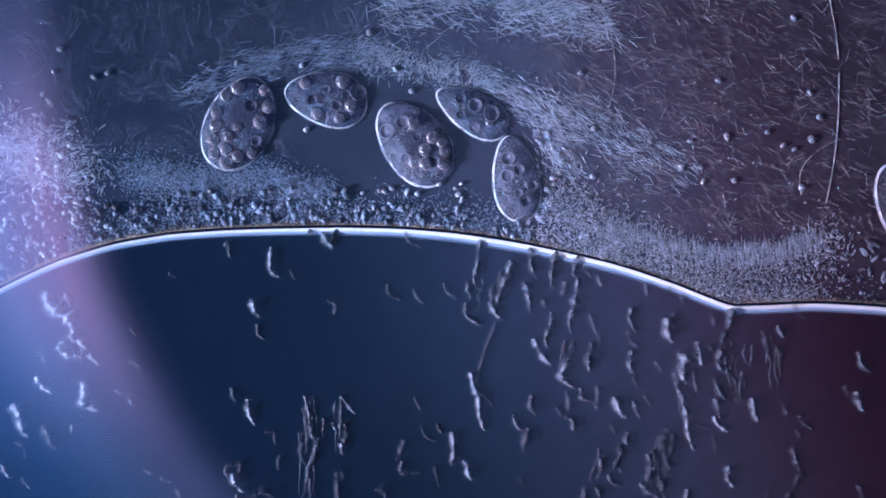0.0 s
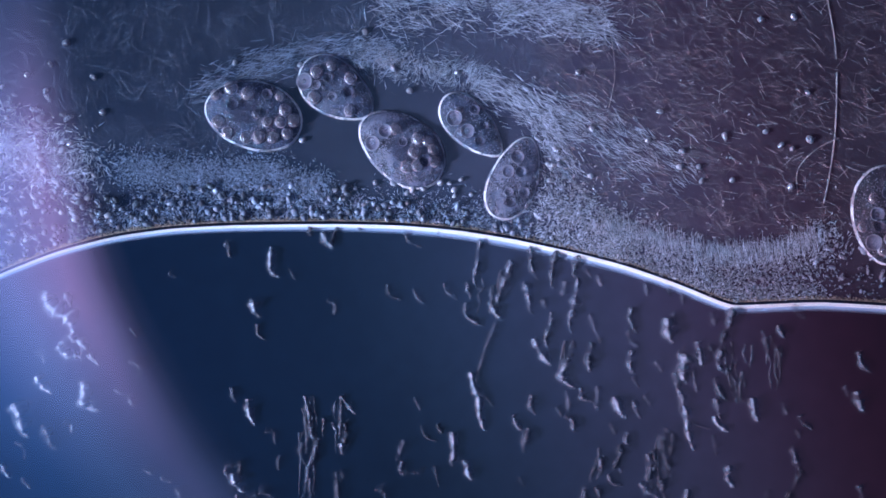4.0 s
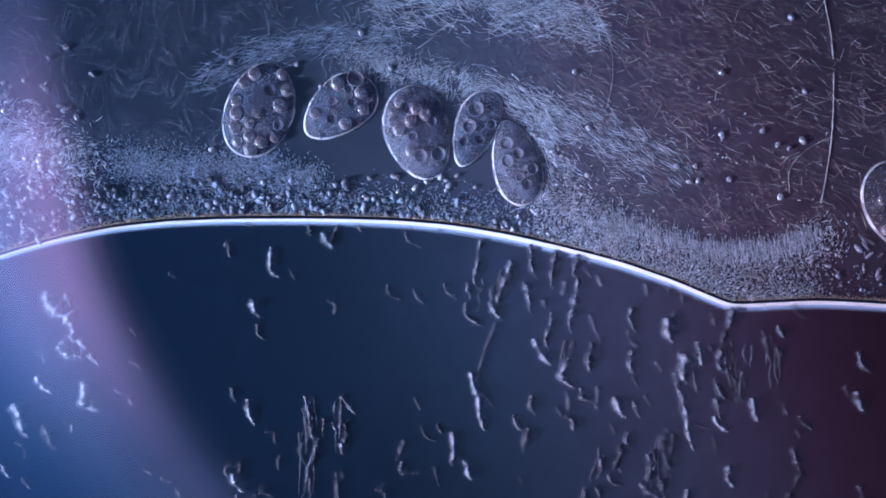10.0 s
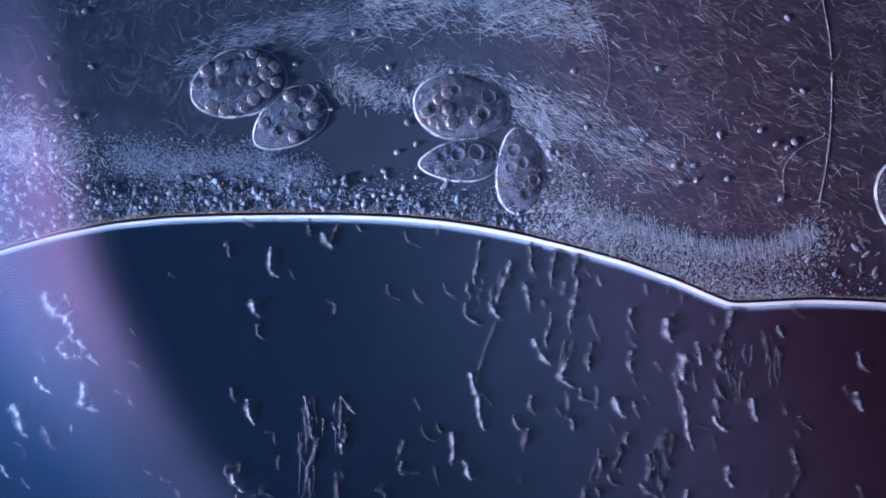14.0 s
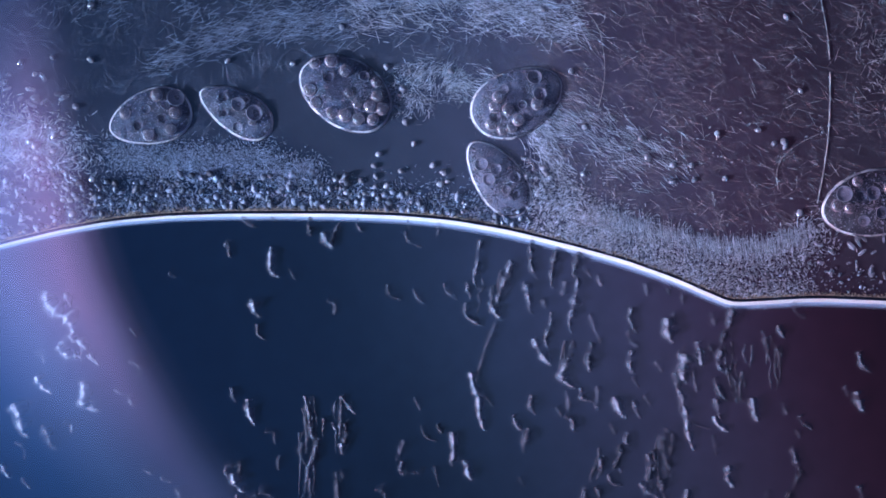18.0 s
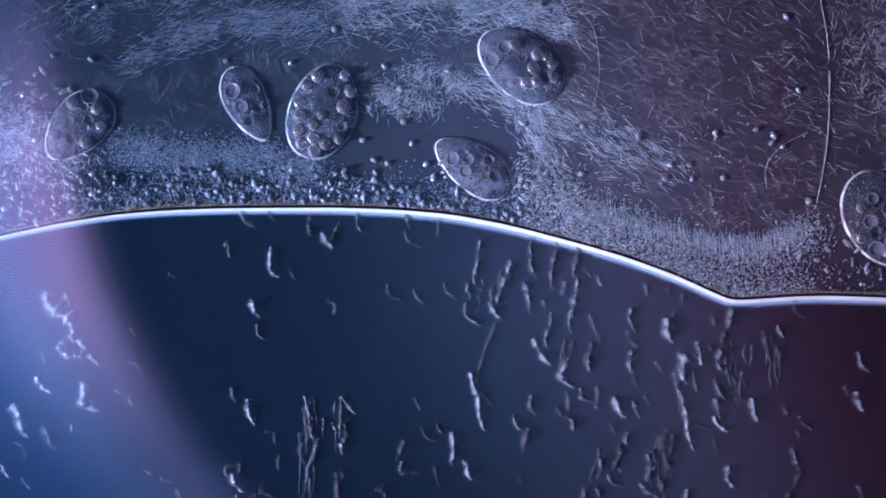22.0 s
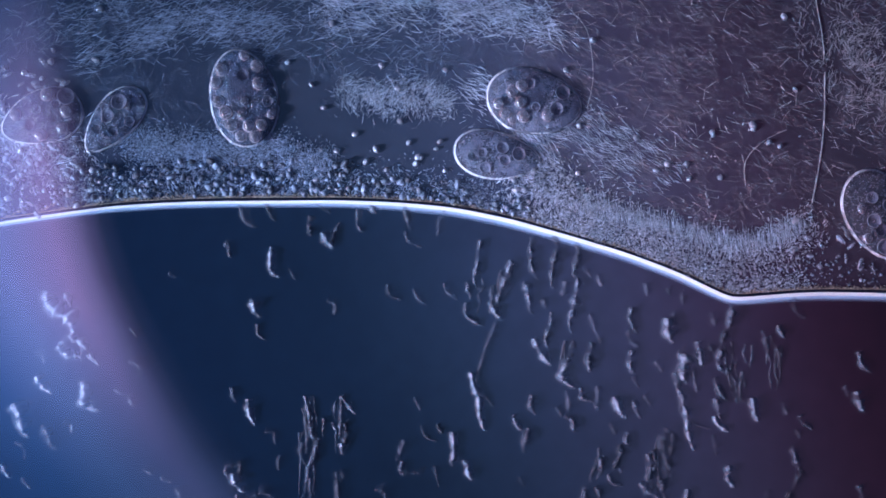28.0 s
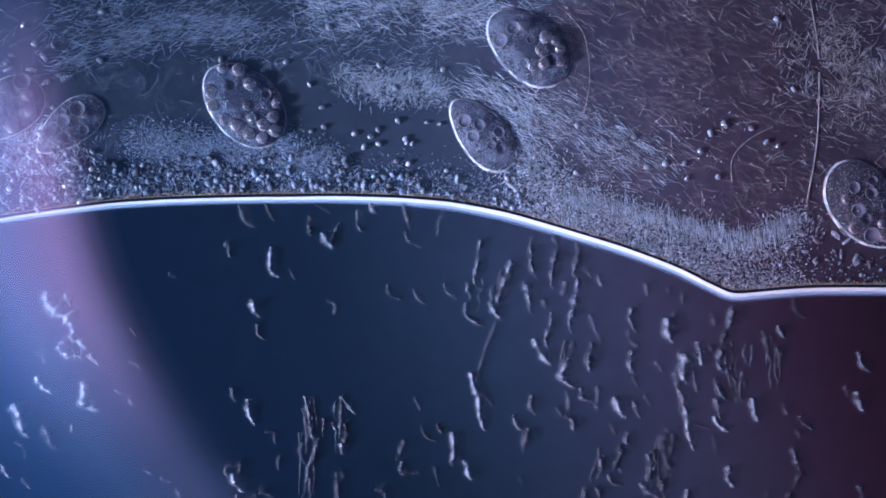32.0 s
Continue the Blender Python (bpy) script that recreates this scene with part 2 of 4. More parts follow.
def tube(points, radii, flat=1.0, sides=7):
    """A closed tapered tube along points."""
    points = [Vector(p) for p in points]
    verts, faces = [], []
    for i, p in enumerate(points):
        d = points[min(i + 1, len(points) - 1)] - points[max(i - 1, 0)]
        side = Vector((-d.y, d.x, 0)).normalized()
        for j in range(sides):
            a = 2 * math.pi * j / sides
            verts.append(p + side * (radii[i] * math.cos(a)) + Vector((0, 0, radii[i] * flat * math.sin(a))))
    for i in range(len(points) - 1):
        for j in range(sides):
            k = (j + 1) % sides
            faces.append((i * sides + j, i * sides + k, (i + 1) * sides + k, (i + 1) * sides + j))
    faces.append(tuple(range(sides))[::-1])
    faces.append(tuple(range((len(points) - 1) * sides, len(points) * sides)))
    return verts, faces


def smooth_line(points, steps):
    """Catmull-Rom points through the given ones."""
    p = [points[0], *points, points[-1]]
    out = []
    for i in range(1, len(p) - 2):
        for s in range(steps):
            t = s / steps
            q = []
            for a, b, c, d in zip(p[i - 1], p[i], p[i + 1], p[i + 2]):
                q.append(0.5 * (2 * b + (c - a) * t + (2 * a - 5 * b + 4 * c - d) * t * t + (3 * b - a - 3 * c + d) * t ** 3))
            out.append(tuple(q))
    out.append(tuple(points[-1]))
    return out


MOVES = []


# ---- the slide, the cover glass and the added glow panel ----
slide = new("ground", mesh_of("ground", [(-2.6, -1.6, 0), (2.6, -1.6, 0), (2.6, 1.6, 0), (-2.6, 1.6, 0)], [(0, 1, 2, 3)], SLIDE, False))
tagged(slide, "glass slide with navy to plum background light painted in", "glass slide", kind="structure")
cover = new("cover_glass", mesh_of("cover_glass", [(-2.2, -1.4, 0.12), (2.2, -1.4, 0.12), (2.2, 1.4, 0.12), (-2.2, 1.4, 0.12)], [(0, 1, 2, 3)], COVER, False))
tagged(cover, "thin clear cover glass over the drop", "cover glass", kind="structure")
cover.visible_shadow = False
# unseen glowing panel above, added only for its reflection in the cover glass
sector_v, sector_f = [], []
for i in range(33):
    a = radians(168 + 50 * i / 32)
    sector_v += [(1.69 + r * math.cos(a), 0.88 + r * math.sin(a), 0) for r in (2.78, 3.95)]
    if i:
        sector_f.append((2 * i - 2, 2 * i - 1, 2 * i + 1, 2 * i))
panel = new("glare_panel", mesh_of("glare_panel", sector_v, sector_f, PANEL, False))
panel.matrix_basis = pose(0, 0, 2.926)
tagged(panel, "added violet glow panel mirrored as the glare at left", "lamp", kind="structure")

# ---- the moving edge of the water ----
EDGE_X = (-80, 0, 100, 200, 300, 400, 500, 600, 700, 800, 900, 1000, 1100, 1200, 1272, 1292, 1318, 1350, 1400, 1450, 1568, 1660)
EDGE_A = (563, 515, 467, 436, 419, 412, 409, 408, 410, 418, 433, 453, 477, 511, 541, 546.5, 547.5, 546, 543.5, 542, 549, 562)
EDGE_B = (408, 390, 376, 363, 357, 354, 353, 352, 355, 363, 383, 412, 442, 479, 517, 524, 525, 521, 516.5, 514, 514, 518)
EDGE_T = (0, 3, 6, 9, 13, 16, 19, 23, 28, 32)
RISE_LEFT = (0, 0.17, 0.29, 0.45, 0.51, 0.60, 0.64, 0.79, 0.95, 1)
RISE_MID = (0, 0.09, 0.17, 0.25, 0.38, 0.42, 0.47, 0.69, 0.87, 1)
RISE_RIGHT = (0, 0.06, 0.12, 0.16, 0.22, 0.28, 0.36, 0.53, 0.72, 1)


def soft(values):
    """The edge's height on a fine grid, rounded off but for the sharp corner at 1298."""
    y = np.interp(FINE, EDGE_X, values)
    out = []
    for sigma in (4.5, 1.3):
        k = np.exp(-0.5 * (np.arange(-14, 15) / sigma) ** 2)
        out.append(np.convolve(np.pad(y, 14, mode="reflect", reflect_type="odd"), k / k.sum(), mode="valid"))
    near = np.exp(-((FINE - 1298) / 32.0) ** 2)
    return out[0] * (1 - near) + out[1] * near


FINE = np.arange(-120, 1721, 5)
EDGE_A, EDGE_B = soft(EDGE_A), soft(EDGE_B)


def edge(x, t):
    rise = [np.interp(t, EDGE_T, r) for r in (RISE_LEFT, RISE_MID, RISE_RIGHT)]
    f = np.interp(x, (0, 600, 1290), rise)
    return float(np.interp(x, FINE, EDGE_A) * (1 - f) + np.interp(x, FINE, EDGE_B) * f)


def strip_mesh(name, length, profile, mat):
    """A short bar along x with the given (across, height) profile, in grid units."""
    n = len(profile)
    verts, faces = [], []
    for s in (-0.5, -0.17, 0.17, 0.5):
        verts += [(s * length / 1000, y / 1000, z / 1000) for y, z in profile]
    for i in range(3):
        for j in range(n - 1):
            faces.append((i * n + j, (i + 1) * n + j, (i + 1) * n + j + 1, i * n + j + 1))
    return mesh_of(name, verts, faces, mat)


STEP = 10
meniscus = tagged(new("meniscus"), "curved edge of the water drop, its brightness painted white", "water edge", kind="structure")
water = tagged(new("water"), "cloudy thin water film full of bacteria", "water", kind="structure")


@functools.lru_cache(None)
def edge_meshes(w):
    """The bright band, soft glow, dark line and scum line of a piece of the edge whose bright band has the width w."""
    drop = 6.2 * (1 - w)
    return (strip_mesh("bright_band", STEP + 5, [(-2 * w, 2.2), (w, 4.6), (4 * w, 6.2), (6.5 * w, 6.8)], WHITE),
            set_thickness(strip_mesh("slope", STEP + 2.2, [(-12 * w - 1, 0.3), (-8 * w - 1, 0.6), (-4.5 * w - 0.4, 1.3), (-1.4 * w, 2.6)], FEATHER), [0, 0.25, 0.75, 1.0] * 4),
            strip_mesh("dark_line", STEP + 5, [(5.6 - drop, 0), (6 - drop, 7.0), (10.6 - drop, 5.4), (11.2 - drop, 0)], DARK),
            strip_mesh("scum_line", STEP + 5, [(10.6 - drop, 0), (11.0 - drop, 4.6), (12.2 - drop, 4.0), (13.4 - drop, 0)], BROWN))


count = 0
for x in range(-60, 1640, STEP):
    h = 0.0002 + 0.00012 * (count % 2)
    count += 1
    white_me, feather_me, dark_me, brown_me = edge_meshes(round(float(np.interp(x, (0, 500, 900, 1290), (0.58, 0.68, 0.95, 0.86))), 2))
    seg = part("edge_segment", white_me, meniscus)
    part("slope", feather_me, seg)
    part("dark_line", dark_me, seg, "line of shade painted black along the bright band")
    part("scum_line", brown_me, seg, "thin brown line of scum")
    rows = []
    for t in EDGE_T:
        y = edge(x, t)
        turn = math.degrees(math.atan2(edge(x - 5, t) - edge(x + 5, t), 10))
        p = at(x, y)
        rows.append((t, pose(p.x, p.y, h, 0, 0, turn)))
    MOVES.append((seg, rows))
    # a strip of the water film above this piece of the edge
    y0 = edge(x, 0)
    tall = 1.1
    a, b = edge(x - 5, 16) - edge(x, 16), edge(x + 5, 16) - edge(x, 16)
    w = STEP / 2000
    mid = at(x, 0).x
    verts = [(mid - w, -a / 1000, 0.0012), (mid + w, -b / 1000, 0.0012), (mid + w, tall, 0.0012), (mid - w, tall, 0.0012)]
    film_piece = part("film_strip", mesh_of("film_strip", verts, [(0, 1, 2, 3)], WATER, False), water)
    MOVES.append((film_piece, [(t, pose(0, at(x, edge(x, t)).y, 0)) for t in EDGE_T]))


# ---- rods of bacteria ----
def along(points, sigma, n, rng):
    """n random places in a band of that half width along a line."""
    p = np.array(smooth_line([tuple(map(float, q)) for q in points], 8))
    d = np.hypot(*np.diff(p, axis=0).T)
    s = np.concatenate([[0], np.cumsum(d)])
    u = rng.uniform(0, s[-1], n)
    q = np.stack([np.interp(u, s, p[:, 0]), np.interp(u, s, p[:, 1])], 1)
    return q + rng.normal(0, sigma, (n, 2))


def over(x0, y0, x1, y1, n, rng):
    return np.stack([rng.uniform(x0, x1, n), rng.uniform(y0, y1, n)], 1)


def rods_mesh(name, places, lengths, width, angles, zs, mat, rng):
    """Many thin pointed rods as one mesh."""
    n = len(places)
    ca, sa = np.cos(angles), np.sin(angles)
    tilt = rng.normal(0, 0.06, n)
    bend = rng.normal(0, 0.035, n)
    width = width * rng.uniform(0.7, 1.4, n)
    ring = [(u, math.cos(a) * q, math.sin(a) * q) for u, q in ((-0.4, 0.8), (-0.14, 1), (0.14, 1), (0.4, 0.8)) for a in (0.5, 2.6, 4.7)]
    ring += [(-0.5, 0, 0), (0.5, 0, 0)]
    verts = np.zeros((n, 14, 3))
    for i, (u, v, w) in enumerate(ring):
        along_ = u * lengths
        across = v * width / 2 + bend * lengths * (u * u * 4 - 0.4) * 0.5
        verts[:, i, 0] = places[:, 0] + along_ * ca - across * sa
        verts[:, i, 1] = places[:, 1] - along_ * sa - across * ca
        verts[:, i, 2] = zs + w * width / 2 + along_ * tilt
    z = np.maximum(verts[..., 2], 0.3) / 1000
    k = (1 - z / EYE) / 1000
    out = np.stack([(verts[..., 0] - 784) * k, (441 - verts[..., 1]) * k, z], -1).reshape(-1, 3)
    base = [(3 * r + c, 3 * r + (c + 1) % 3, 3 * r + 3 + (c + 1) % 3, 3 * r + 3 + c) for r in range(3) for c in range(3)]
    base += [(12, (c + 1) % 3, c) for c in range(3)] + [(13, 9 + c, 9 + (c + 1) % 3) for c in range(3)]
    faces = [tuple(14 * r + i for i in f) for r in range(n) for f in base]
    return mesh_of(name, out.tolist(), faces, mat)


def rods(label, places, length, width, z, drift, mat=None, angle=None, spread=9.0, ref=0, seed=1, patchy=False):
    """A patch of rods that drifts; drift: rows of (seconds, dx, dy) from where it lies at ref seconds."""
    rng = np.random.default_rng(seed)
    _, ex, ey = drift[-1]
    keep = np.array([y < edge(x, ref) - 9 and y + ey < edge(x + ex, 32) - 8 for x, y in places])
    if patchy:
        keep &= np.array([noise.noise(Vector((x / 60, y / 45, seed))) + 0.5 * noise.noise(Vector((x / 22, y / 18, seed + 9))) > rng.uniform(-0.55, 0.25) for x, y in places])
    places = places[keep]
    n = len(places)
    lengths = rng.uniform(*length, n)
    if angle is None:
        swirl = np.array([noise.noise(Vector((x / 70, y / 70, seed * 3.1))) for x, y in places])
        angles = swirl * 5.0 + rng.normal(0, 0.55, n)
    else:
        angles = np.radians(rng.normal(angle, spread, n))
    zs = rng.uniform(*z, n)
    ob = new("bacteria", rods_mesh("bacteria", places, lengths, width, angles, zs, mat or ROD, rng))
    tagged(ob, label, "bacteria", kind="stuff")
    MOVES.append((ob, [(t, pose(dx / 1000, -dy / 1000, 0)) for t, dx, dy in drift]))
    return ob


R = np.random.default_rng(5)
SLOW = ((0, 0, 0), (6, -6, -1), (13, -14, -2), (19, -20, -3), (25, -26, -3), (32, -38, -4))


def ride(cx, shift):
    """Drift rows of a patch that rides with the water's edge at cx and slides by shift in all."""
    rows = []
    for t in EDGE_T:
        dx = shift * (t / 32) ** 1.4
        rows.append((t, dx, edge(cx + dx, t) - edge(cx, 0)))
    return tuple(rows)


def riding_rods(label, places, length, width, z, shift, seed, wide=44, **more):
    """Cuts a long patch into pieces, each of which rides with its own stretch of the edge."""
    for x0 in np.arange(places[:, 0].min() - 1, places[:, 0].max() + 1, wide):
        some = places[(places[:, 0] >= x0) & (places[:, 0] < x0 + wide)]
        if len(some) > 3:
            rods(label, some, length, width, z, ride(x0 + wide / 2, shift), seed=seed + int(x0 / wide), **more)


rods("dense band of pale rod bacteria", along([(690, 20), (790, 0), (900, 12), (1000, 20), (1090, 48)], 23, 3300, R), (9, 40), 0.66, (0.8, 3.5),
     ((0, 0, 0), (9, -12, 2), (13, -25, 2), (19, -60, 0), (25, -85, 0), (32, -130, 5)), angle=-14, spread=30, seed=2, patchy=True)
rods("arching band of pale rod bacteria", along([(340, 165), (420, 122), (500, 102), (600, 92), (680, 100)], 15, 1900, R), (10, 34), 0.64, (0.8, 3.5),
     ((0, 0, 0), (6, 25, -5), (9, 25, -15), (13, 0, -45), (19, -70, -50), (25, -150, -55), (32, -230, -45)), angle=16, spread=22, mat=ARCH, seed=3, patchy=True)
CLUMP_WEST = ((0, 0, 0), (6, -8, 2), (11.6, -22, 22), (14.5, -42, 55), (17.5, -22, 60), (20.4, -6, 70), (23.3, 0, 66), (27.5, -25, 68), (32, -32, 46))
CLUMP_EAST = ((0, 0, 0), (6, -8, 2), (11.6, -22, 14), (14.5, -28, 8), (17.5, -45, 5), (20.4, -54, 6), (23.3, -44, 8), (27.5, -74, 34), (32, -84, 14))
rods("clump of pale rod bacteria", along([(630, 86), (690, 106), (765, 122)], 16, 1500, R), (6, 22), 0.5, (0.8, 3.5), CLUMP_WEST, mat=COMB, seed=4, patchy=True)
rods("clump of pale rod bacteria", along([(765, 122), (820, 132), (880, 158)], 15, 1200, R), (7, 25), 0.52, (0.8, 3.5), CLUMP_EAST, mat=COMB, seed=19, patchy=True)
rods("slanting band of pale rod bacteria", along([(870, 155), (940, 186), (1010, 225)], 17, 850, R), (9, 34), 0.6, (0.8, 3.5),
     SLOW, angle=-32, spread=18, seed=5)
rods("thin slanting band of faint rod bacteria", along([(970, 200), (1040, 225), (1130, 265), (1210, 300)], 28, 1300, R), (9, 32), 0.62, (0.8, 3.5),
     SLOW, mat=COMB, angle=-32, spread=18, seed=27, patchy=True)
rods("scattered faint rod bacteria", np.concatenate([over(960, -60, 1660, 430, 7000, R), over(960, -60, 1300, 430, 2600, R)]), (10, 40), 0.62, (0.8, 3.5), SLOW, mat=FAINT, angle=-24, spread=32, seed=6, patchy=True)
rods("scattered pale rod bacteria", over(1010, -60, 1640, 400, 620, R), (12, 34), 0.62, (2, 5), SLOW, mat=PLUM, angle=-22, spread=38, seed=7)
riding_rods("dense pile of short rod bacteria", along([(1015, 350), (1050, 395), (1150, 445), (1260, 480), (1350, 475), (1430, 450), (1480, 428)], 25, 4600, R), (3, 10), 0.85, (1, 5), -55, 30, mat=PILE)
riding_rods("dense pile of short rod bacteria", along([(950, 418), (1100, 465), (1200, 495), (1300, 525), (1380, 525), (1450, 520)], 13, 3000, R), (3, 7), 1.0, (1, 6), -40, 50, mat=PILE)
for label, places, seed in (("soft pale clumps in the dark gap by the edge", over(1435, 430, 1640, 505, 26, R), 320), ("soft pale clumps beside the pile of bacteria", over(950, 235, 1010, 390, 12, R), 330)):
    rods(label, places, (10, 22), 7.0, (3.5, 4.5), ride(1500 if seed == 320 else 960, -50), mat=BLOB, angle=-55, spread=50, seed=seed)
riding_rods("dense pile of short rod bacteria", along([(935, 340), (965, 370), (1040, 410), (1100, 440)], 19, 1300, R), (4, 12), 0.95, (1, 7), -40, 63)
riding_rods("bright glinting specks among the rod bacteria", along([(985, 340), (1040, 400), (1150, 455), (1260, 495), (1350, 490), (1400, 470)], 25, 900, R), (3, 8), 1.6, (6, 8), -50, 110, mat=BEAD)
for label, line, sigma, n, rows, seed in (
        ("bright specks in a band of bacteria", [(690, 20), (790, 0), (900, 12), (1000, 20)], 22, 140, ((0, 0, 0), (9, -12, 2), (13, -25, 2), (19, -60, 0), (25, -85, 0), (32, -130, 5)), 41),
        ("bright specks in a clump of bacteria", [(660, 102), (700, 110), (760, 122)], 13, 70, CLUMP_WEST, 42),
        ("bright specks in a clump of bacteria", [(770, 122), (820, 132), (870, 152)], 12, 60, CLUMP_EAST, 44),
        ("bright specks among scattered bacteria", [(1000, 200), (1150, 230), (1300, 260), (1450, 300)], 60, 70, SLOW, 43)):
    rods(label, along(line, sigma, n, R), (2.5, 6), 1.8, (2, 4), rows, mat=BEAD, seed=seed)
riding_rods("combed band of upright rod bacteria", along([(1080, 402), (1180, 430), (1280, 452), (1390, 440), (1460, 418)], 10, 1700, R), (11, 24), 0.55, (5, 7), -45, 70, mat=COMB, angle=97, spread=5)
LEFT = ((0, 0, 0), (6, -10, -14), (13, -20, -28), (19, -22, -36), (25, -5, -48), (32, 10, -56))
rods("fine pale mat of tiny bacteria", along([(225, 305), (330, 322), (430, 322), (500, 315)], 18, 9000, R), (2, 6.5), 0.75, (1, 6), LEFT, mat=MAT, seed=10)
rods("fine pale mat of tiny bacteria", along([(500, 340), (580, 335)], 14, 1600, R), (3, 8), 0.8, (1, 8), LEFT, mat=MAT, seed=11)
rods("pale mat of bacteria under violet light", along([(-70, 250), (20, 265), (80, 285), (150, 305)], 30, 3800, R), (5, 16), 0.8, (0.8, 3),
     ((0, 0, 0), (9, -5, -12), (19, -15, -25), (32, -25, -20)), seed=12)
rods("soft pale clumps of bacteria under violet light", np.concatenate([over(-60, 170, 150, 400, 60, R), over(-60, 380, 90, 480, 26, R)]), (10, 24), 8.0, (3.5, 5),
     ((0, 0, 0), (9, -8, -22), (19, -12, -48), (32, -10, -80)), mat=BLOB, angle=-25, spread=40, seed=17)
rods("faint scattered fine bacteria", over(-60, -60, 500, 280, 3600, R), (14, 52), 0.75, (0.8, 4),
     ((0, 0, 0), (9, -8, -6), (19, -30, -14), (32, -60, -20)), mat=DIM, seed=13, patchy=True)
rods("faint scattered fine bacteria", over(480, -60, 1000, 150, 3600, R), (10, 40), 0.66, (0.8, 4), SLOW, mat=DIM, seed=14, patchy=True)
rods("field of bluish rod bacteria drifting in from above", along([(40, 40), (200, 30), (400, 45), (600, 40), (760, 75)], 36, 2900, R), (9, 34), 0.62, (0.8, 3.5),
     ((0, 190, -190), (6, 150, -150), (13, 105, -95), (19, 60, -50), (25, 20, -12), (32, 0, 0)), mat=ARCH, angle=12, spread=34, ref=32, seed=18, patchy=True)
rods("clump of pale rod bacteria drifting in", along([(1430, 20), (1480, 100), (1500, 170), (1600, 120)], 44, 2600, R), (6, 24), 0.66, (0.8, 3.5),
     ((0, 300, -20), (13, 210, -10), (19, 130, 0), (25, 70, 0), (32, 0, 0)), mat=PLUM, ref=32, seed=15, patchy=True)
rods("column of pale rod bacteria", along([(965, 215), (985, 270), (1010, 320)], 13, 620, R), (9, 28), 0.6, (0.8, 3.5),
     ((0, 0, 0), (6, -5, -3), (13, -16, -6), (19, -24, -9), (25, -40, -15), (32, -58, -24)), angle=-52, spread=26, seed=16)
riding_rods("brownish scum of tiny bacteria on the water edge", np.array([(x, edge(x, 0) - 10.5 - abs(R.normal(0, 3.0))) for x in R.uniform(0, 1600, 2600)]), (2, 5), 1.1, (3, 6), -4, 300, wide=50, mat=SCUM)
riding_rods("fine sediment of tiny bacteria by the water edge", np.array([(x, edge(x, 0) - 14 - abs(R.normal(0, 26))) for x in R.uniform(120, 940, 5200)]), (2, 8), 0.9, (1, 6), -10, 90, mat=MAT)


# ---- grains along the edge ----
GRAIN_V, GRAIN_F = ball(7, 5)


def grains(label, places, size, seed):
    """A clump of round grains that rides with the water's edge below it."""
    rng = np.random.default_rng(seed)
    verts, faces = [], []
    cx = float(np.mean([p[0] for p in places]))
    for x, y in places:
        r = size[0] + (size[1] - size[0]) * rng.uniform(0, 1) ** 2.8
        sx, sy, turn = rng.uniform(0.8, 1.3), rng.uniform(0.7, 1.1), rng.uniform(0, math.pi)
        ct, st = math.cos(turn), math.sin(turn)
        z = rng.uniform(r * 0.4, r + 1)
        base = len(verts)
        c = at(x, y, z / 1000)
        for a, b, d in GRAIN_V:
            q = 1 + rng.uniform(-0.22, 0.22)
            verts.append(c + Vector((a * sx * ct - b * sy * st, a * sx * st + b * sy * ct, d)) * (r * q / 1000))
        faces += [tuple(base + i for i in f) for f in GRAIN_F]
    ob = tagged(new("sediment", mesh_of("sediment", verts, faces, GRAIN)), label, "sediment", kind="stuff")
    MOVES.append((ob, [(t, pose(0, (edge(cx, 0) - edge(cx, t)) / 1000, 0)) for t in EDGE_T]))


for i, x0 in enumerate(range(-20, 940, 60)):
    rng = np.random.default_rng(100 + i)
    many = 52 if x0 < 620 else 30
    deep = 62 if 150 < x0 < 600 else (120 if x0 <= 150 else 34)
    spots = []
    for k in range(many):
        x = rng.uniform(x0, x0 + 60)
        spots.append((x, edge(x, 0) - 15 - deep * rng.uniform(0, 1) ** 1.3))
    grains("round bluish sediment grains along the water edge", spots, (1.6, 7.0), 200 + i)
for i, x0 in enumerate(range(960, 1560, 100)):
    rng = np.random.default_rng(140 + i)
    spots = [(x, edge(x, 0) - 15 - rng.uniform(0, 45)) for x in rng.uniform(x0, x0 + 100, 70)]
    grains("small grey sediment grains along the water edge", spots, (1.2, 3.4), 240 + i)


# ---- dried streaks on the glass of the empty part ----
# cross-section of a residue ridge: (across, height, thickness)
ACROSS = ((-0.8, 0.0, 0.0), (-0.62, 0.03, 0.08), (-0.46, 0.14, 0.26), (-0.3, 0.40, 0.62), (-0.15, 0.76, 0.95), (0.0, 0.97, 1.0), (0.13, 1.0, 0.95),
          (0.34, 0.78, 0.9), (0.60, 0.40, 0.62), (0.92, 0.13, 0.26), (1.3, 0.0, 0.0))


